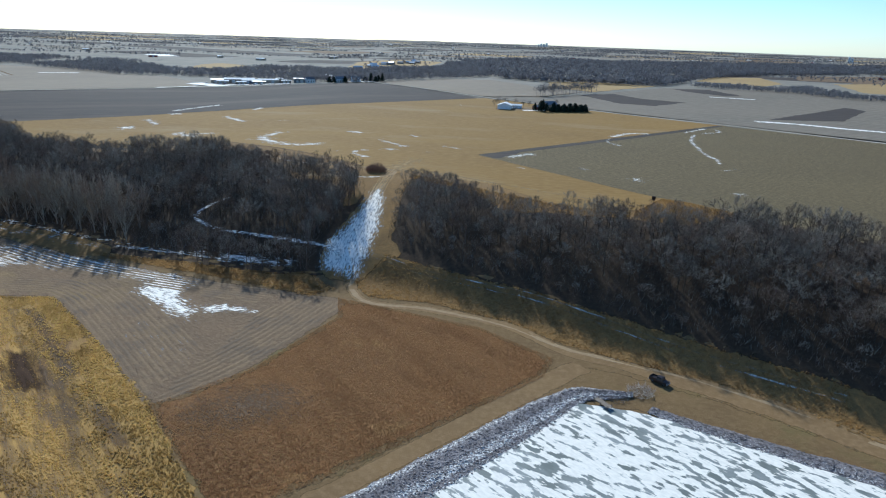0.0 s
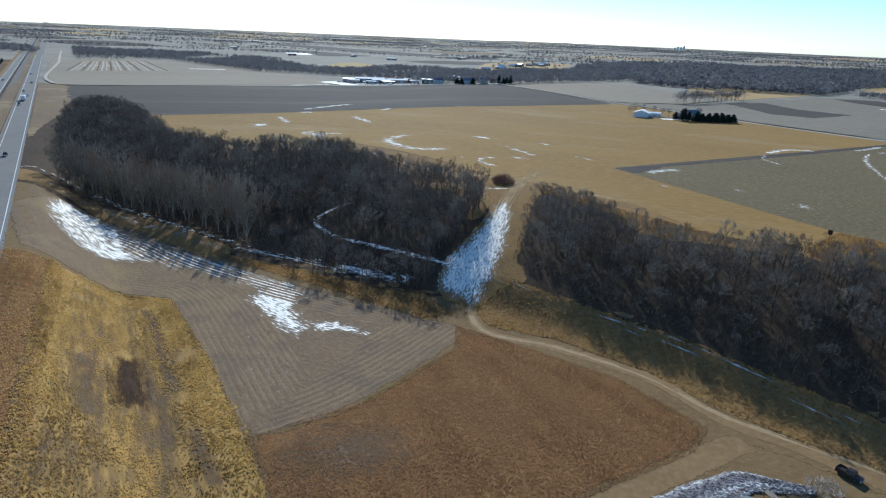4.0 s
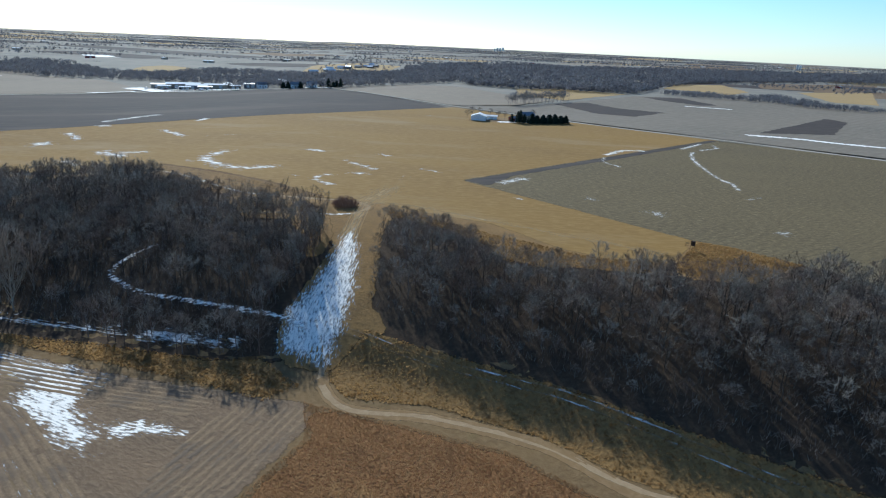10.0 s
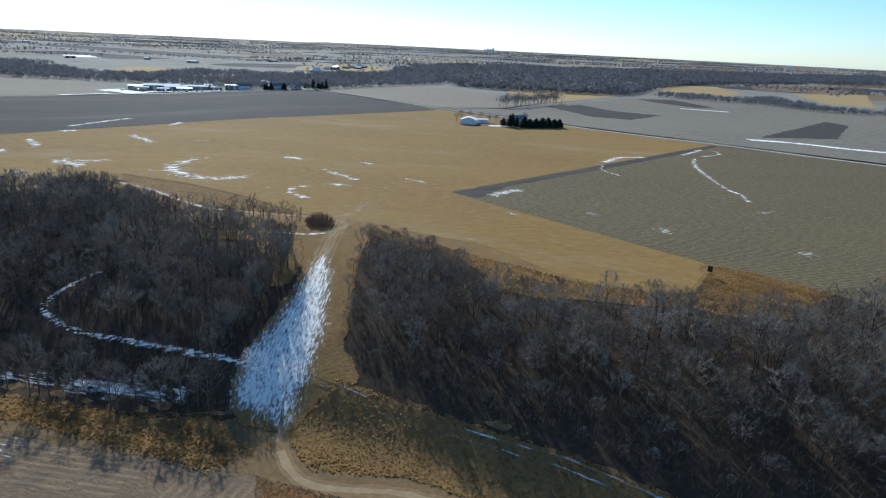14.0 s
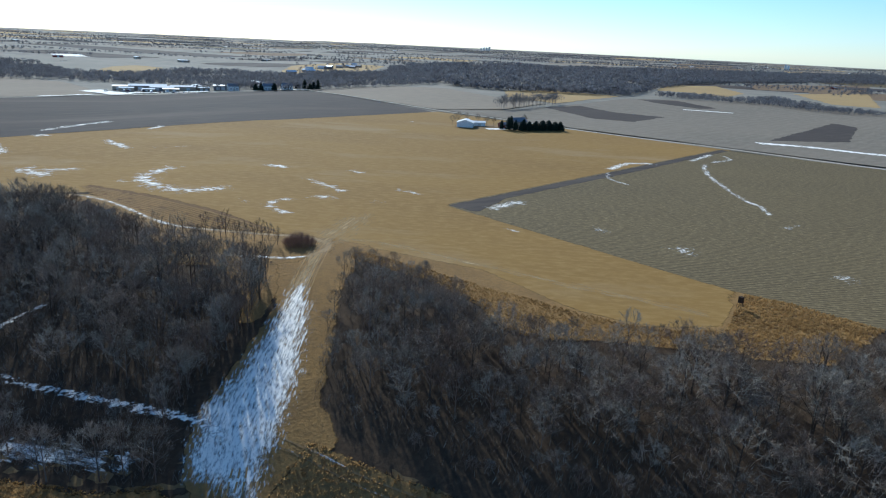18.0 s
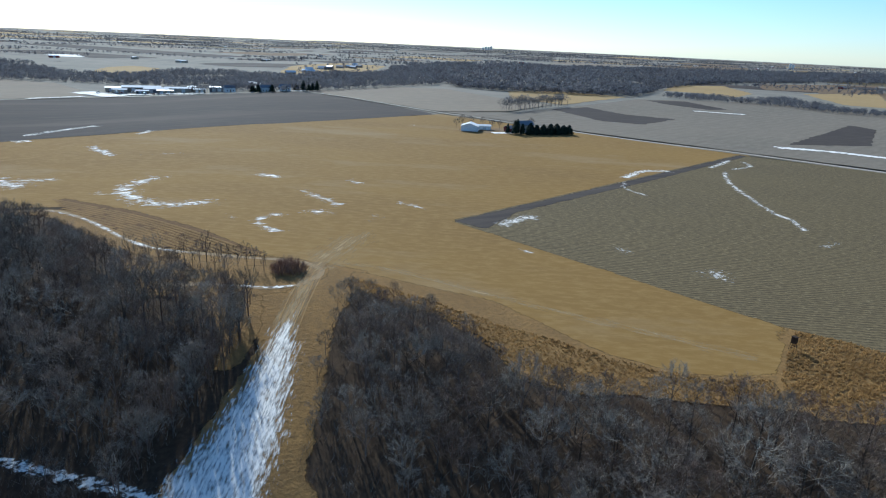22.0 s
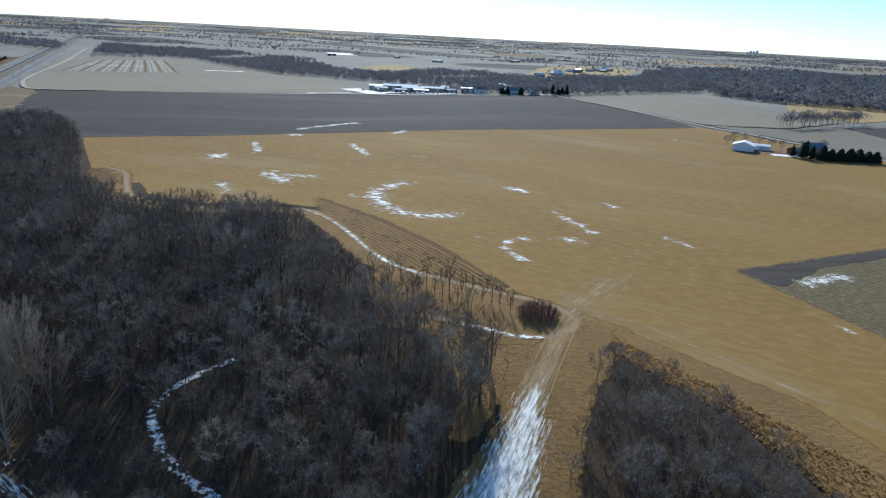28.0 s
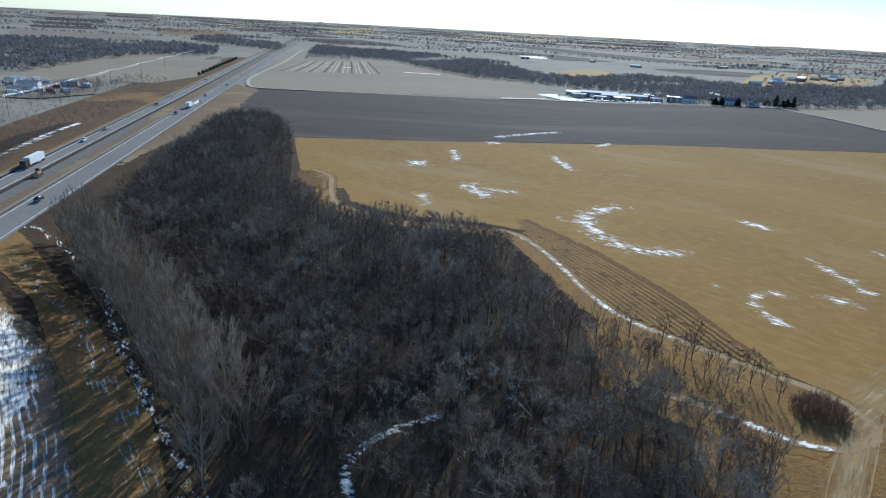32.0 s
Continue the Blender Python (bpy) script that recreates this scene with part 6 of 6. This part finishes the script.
def hunting_blind():
    e = new("hunting_blind")
    b = Build()
    block(b, -0.8, 0.8, -0.8, 0.8, 1.9, 3.6)
    part("cabin", b, "mud", e)
    b = Build()
    block(b, -0.95, 0.95, -0.95, 0.95, 3.6, 3.75, 0.9)
    part("roof", b, "mud", e)
    for sx in (-1, 1):
        for sy in (-1, 1):
            b = Build()
            b.add(*limb((sx * 1.0, sy * 1.0, -0.2), (sx * 0.7, sy * 0.7, 1.95), 0.07, 0.07, 5))
            part("leg", b, "mud", e)
    b = Build()
    for k in range(6):
        block(b, -0.25, 0.25, -1.35 + k * 0.1, -1.29 + k * 0.1, 0.2 + k * 0.32, 0.26 + k * 0.32)
    part("ladder", b, "mud", e)
    e.matrix_world = pose(107.6, 23.2, float(land(107.6, 23.2)), 0, 0, 25) @ Matrix.Diagonal((0.62, 0.62, 0.85, 1))
    tagged(e, "dark boxy hunting blind on legs at a field edge", "hunting blind")


hunting_blind()


def brush_heap(name, x, y, rad, n, mat, label, hgt=1.4):
    rng = np.random.default_rng(int(abs(x * 3 + y)))
    b = Build()
    for k in range(n):
        a, r = rng.uniform(0, 6.283), rad * math.sqrt(rng.uniform())
        px, py = x + math.cos(a) * r, y + math.sin(a) * r
        z = float(land(px, py))
        d = rng.normal(0, 1, 3)
        d[2] = abs(d[2]) * 0.5 + 0.1
        d *= rng.uniform(0.6, 1.6) / np.linalg.norm(d)
        b.add(*limb((px, py, z + rng.uniform(0, 0.4)), (px + d[0], py + d[1], z + 0.2 + d[2] * hgt), 0.05, 0.015, 3))
    ob = new(name, b.mesh(name, MAT[mat]))
    tagged(ob, label, "brush pile", kind="stuff")


brush_heap("brush_pile", 62.5, -87, 3.2, 170, "palewood", "pale cut brush heap beside a pond road")
brush_heap("brush_pile", 56, -89.5, 2.6, 110, "wood", "dark brush and debris at the pond edge", 0.8)


def thicket(x, y, rx, ry, n, label, hgt):
    rng = np.random.default_rng(77)
    b = Build()
    for k in range(n):
        a, r = rng.uniform(0, 6.283), math.sqrt(rng.uniform())
        px, py = x + math.cos(a) * r * rx, y + math.sin(a) * r * ry
        z = float(land(px, py))
        h = hgt * (1 - 0.7 * r * r) * rng.uniform(0.7, 1.05)
        top = np.array([px + rng.normal(0, 0.5), py + rng.normal(0, 0.5), z + h])
        b.add(*limb((px, py, z), top, 0.05, 0.02, 3))
        for i in range(14):
            o = np.array([px, py, z]) + (top - np.array([px, py, z])) * rng.uniform(0.25, 1)
            g = rng.normal(0, 0.5, 3) + np.array([0, 0, 0.5])
            b.add(*limb(o, o + g * 1.1, 0.028, 0, 3))
    tagged(new("thicket", b.mesh("thicket", MAT["reed"])), label, "shrub")


thicket(-3, 78, 4.6, 3.6, 210, "dense reddish-brown bare thicket at a track bend", 4.4)


def tufts(name, outline, per, hgt, mat, label, mask=None, thin=(), wide=0.1, blades=3):
    """Dry grass: clumps of leaning blades."""
    rng = np.random.default_rng(len(outline) + int(per * 100) + abs(int(outline[0][0])))
    p = np.array(outline, float)
    lo, hi = p.min(0), p.max(0)
    n = int((hi - lo).prod() * per)
    x, y = rng.uniform(lo[0], hi[0], n), rng.uniform(lo[1], hi[1], n)
    k = inside(x, y, p)
    x, y = x[k], y[k]
    for line, room in thin:  # worn lines and spots, with ragged margins
        d = np.min(np.hypot(x[:, None] - np.asarray(line)[None, :, 0], y[:, None] - np.asarray(line)[None, :, 1]), 1)
        k = rng.uniform(size=len(x)) > 0.92 * np.exp(-(d / room) ** 2)
        x, y = x[k], y[k]
    if mask is not None:
        m = np.array([noise.noise(Vector((a * mask, b_ * mask, 9.1))) for a, b_ in zip(x, y)])
        keep = m > rng.uniform(-0.6, 0.05, len(x))
        x, y = x[keep], y[keep]
    n = len(x)
    z = land(x, y) + 0.1
    vs, fs, ts = [], [], []
    base = 0
    for blade in range(blades):
        an = rng.uniform(0, 6.283, n)
        h = hgt * rng.uniform(0.6, 1.3, n)
        w = wide * rng.uniform(0.7, 1.3, n)
        ox, oy = rng.normal(0, wide * 0.8, n), rng.normal(0, wide * 0.8, n)
        lx, ly = rng.normal(0, 0.35, n) + 0.1, rng.normal(0, 0.35, n) - 0.1
        low = [np.stack([x + ox + np.cos(an) * w * a, y + oy + np.sin(an) * w * a, z - 0.05], -1) for a in (-1, 1)]
        tip = np.stack([x + ox + lx * h, y + oy + ly * h, z + h], -1)
        vs.append(np.stack([*low, tip], 1).reshape(-1, 3))
        fs.append(base + np.arange(n)[:, None] * 3 + np.array([[0, 1, 2]]))
        base += 3 * n
    tagged(new(name, mesh_of(name, np.concatenate(vs), np.concatenate(fs), MAT[mat])), label, "underbrush" if name == "underbrush" else "grass", kind="stuff")


tufts("dry_grass", [(-13, -29), (5, -38), (29, -51), (46, -70), (41, -79), (17, -97), (-16, -120), (-40, -140), (-28, -122), (-39, -106), (-50, -89), (-31, -74), (-12, -43)], 12.0, 0.17, "brown_blade", "tufted russet prairie grass", blades=2, thin=[([(-42, -88), (-34, -86), (-27, -88), (-21, -87)], 6.5)], wide=0.085)
tufts("dry_grass", [(-136, -27), (-98, -28), (-68, -64), (-51, -87), (-28, -125), (0, -170), (-40, -200), (-86, -105)], 7.0, 0.24, "yellow_blade", "tufted yellow dry grass", blades=3, thin=[(spline(o, 2.0), h * 0.8) for o, h, _, _ in RUTS], mask=0.16, wide=0.13)
for mat, per in (("brown_blade", 5.0), ("yellow_blade", 1.5)):
    tufts("dry_grass", [(-150, -29), (-130, -29), (-82, -105), (-40, -200), (-52, -205), (-100, -112)], per, 0.22, mat, "russet and yellow dry grass strip", blades=2, wide=0.12)
tufts("dry_grass", [(-9, -17), (-3, -29), (15, -33), (37, -47), (50, -61), (63, -71), (80, -82), (94, -94), (106, -107), (110, -93), (87, -74), (57, -48), (42, -34), (27, -23), (14, -14), (2, -5)], 2.4, 0.3, "grass_blade", "tussocky dry grass on a bank", wide=0.18, blades=3)
tufts("dry_grass", [(-104, 14), (-68, 4), (-37, -7), (-24, -8), (-14, -22), (-22, -28), (-50, -13), (-99, 9)], 3.2, 0.3, "grass_blade", "orange dry grass at a wood edge", wide=0.18, blades=3)
tufts("dry_grass", [(14, 73), (18, 69), (31, 57), (46, 41), (56, 32), (65, 23), (74, 16), (84, 12), (94, 11), (90, 3), (78, 4), (64, 9), (52, 12), (44, 19), (42, 30), (33, 46), (20, 58), (12, 66)], 3.4, 0.34, "grass_blade", "rough dry grass beside a wood", wide=0.18, blades=3)
tufts("dry_grass", [(115, 32), (124, 25), (136, 8), (110, -6), (95, -2), (93, 6), (97, 12), (103, 19), (109, 26)], 3.4, 0.34, "grass_blade", "rough dry grass round a hunting blind", wide=0.18, blades=3)


tufts("underbrush", WOOD_WEST, 0.8, 1.7, "twig", "thin bare underbrush on a woodland floor", wide=0.035)
tufts("underbrush", WOOD_EAST, 0.8, 1.7, "twig", "thin bare underbrush on a woodland floor", wide=0.035)
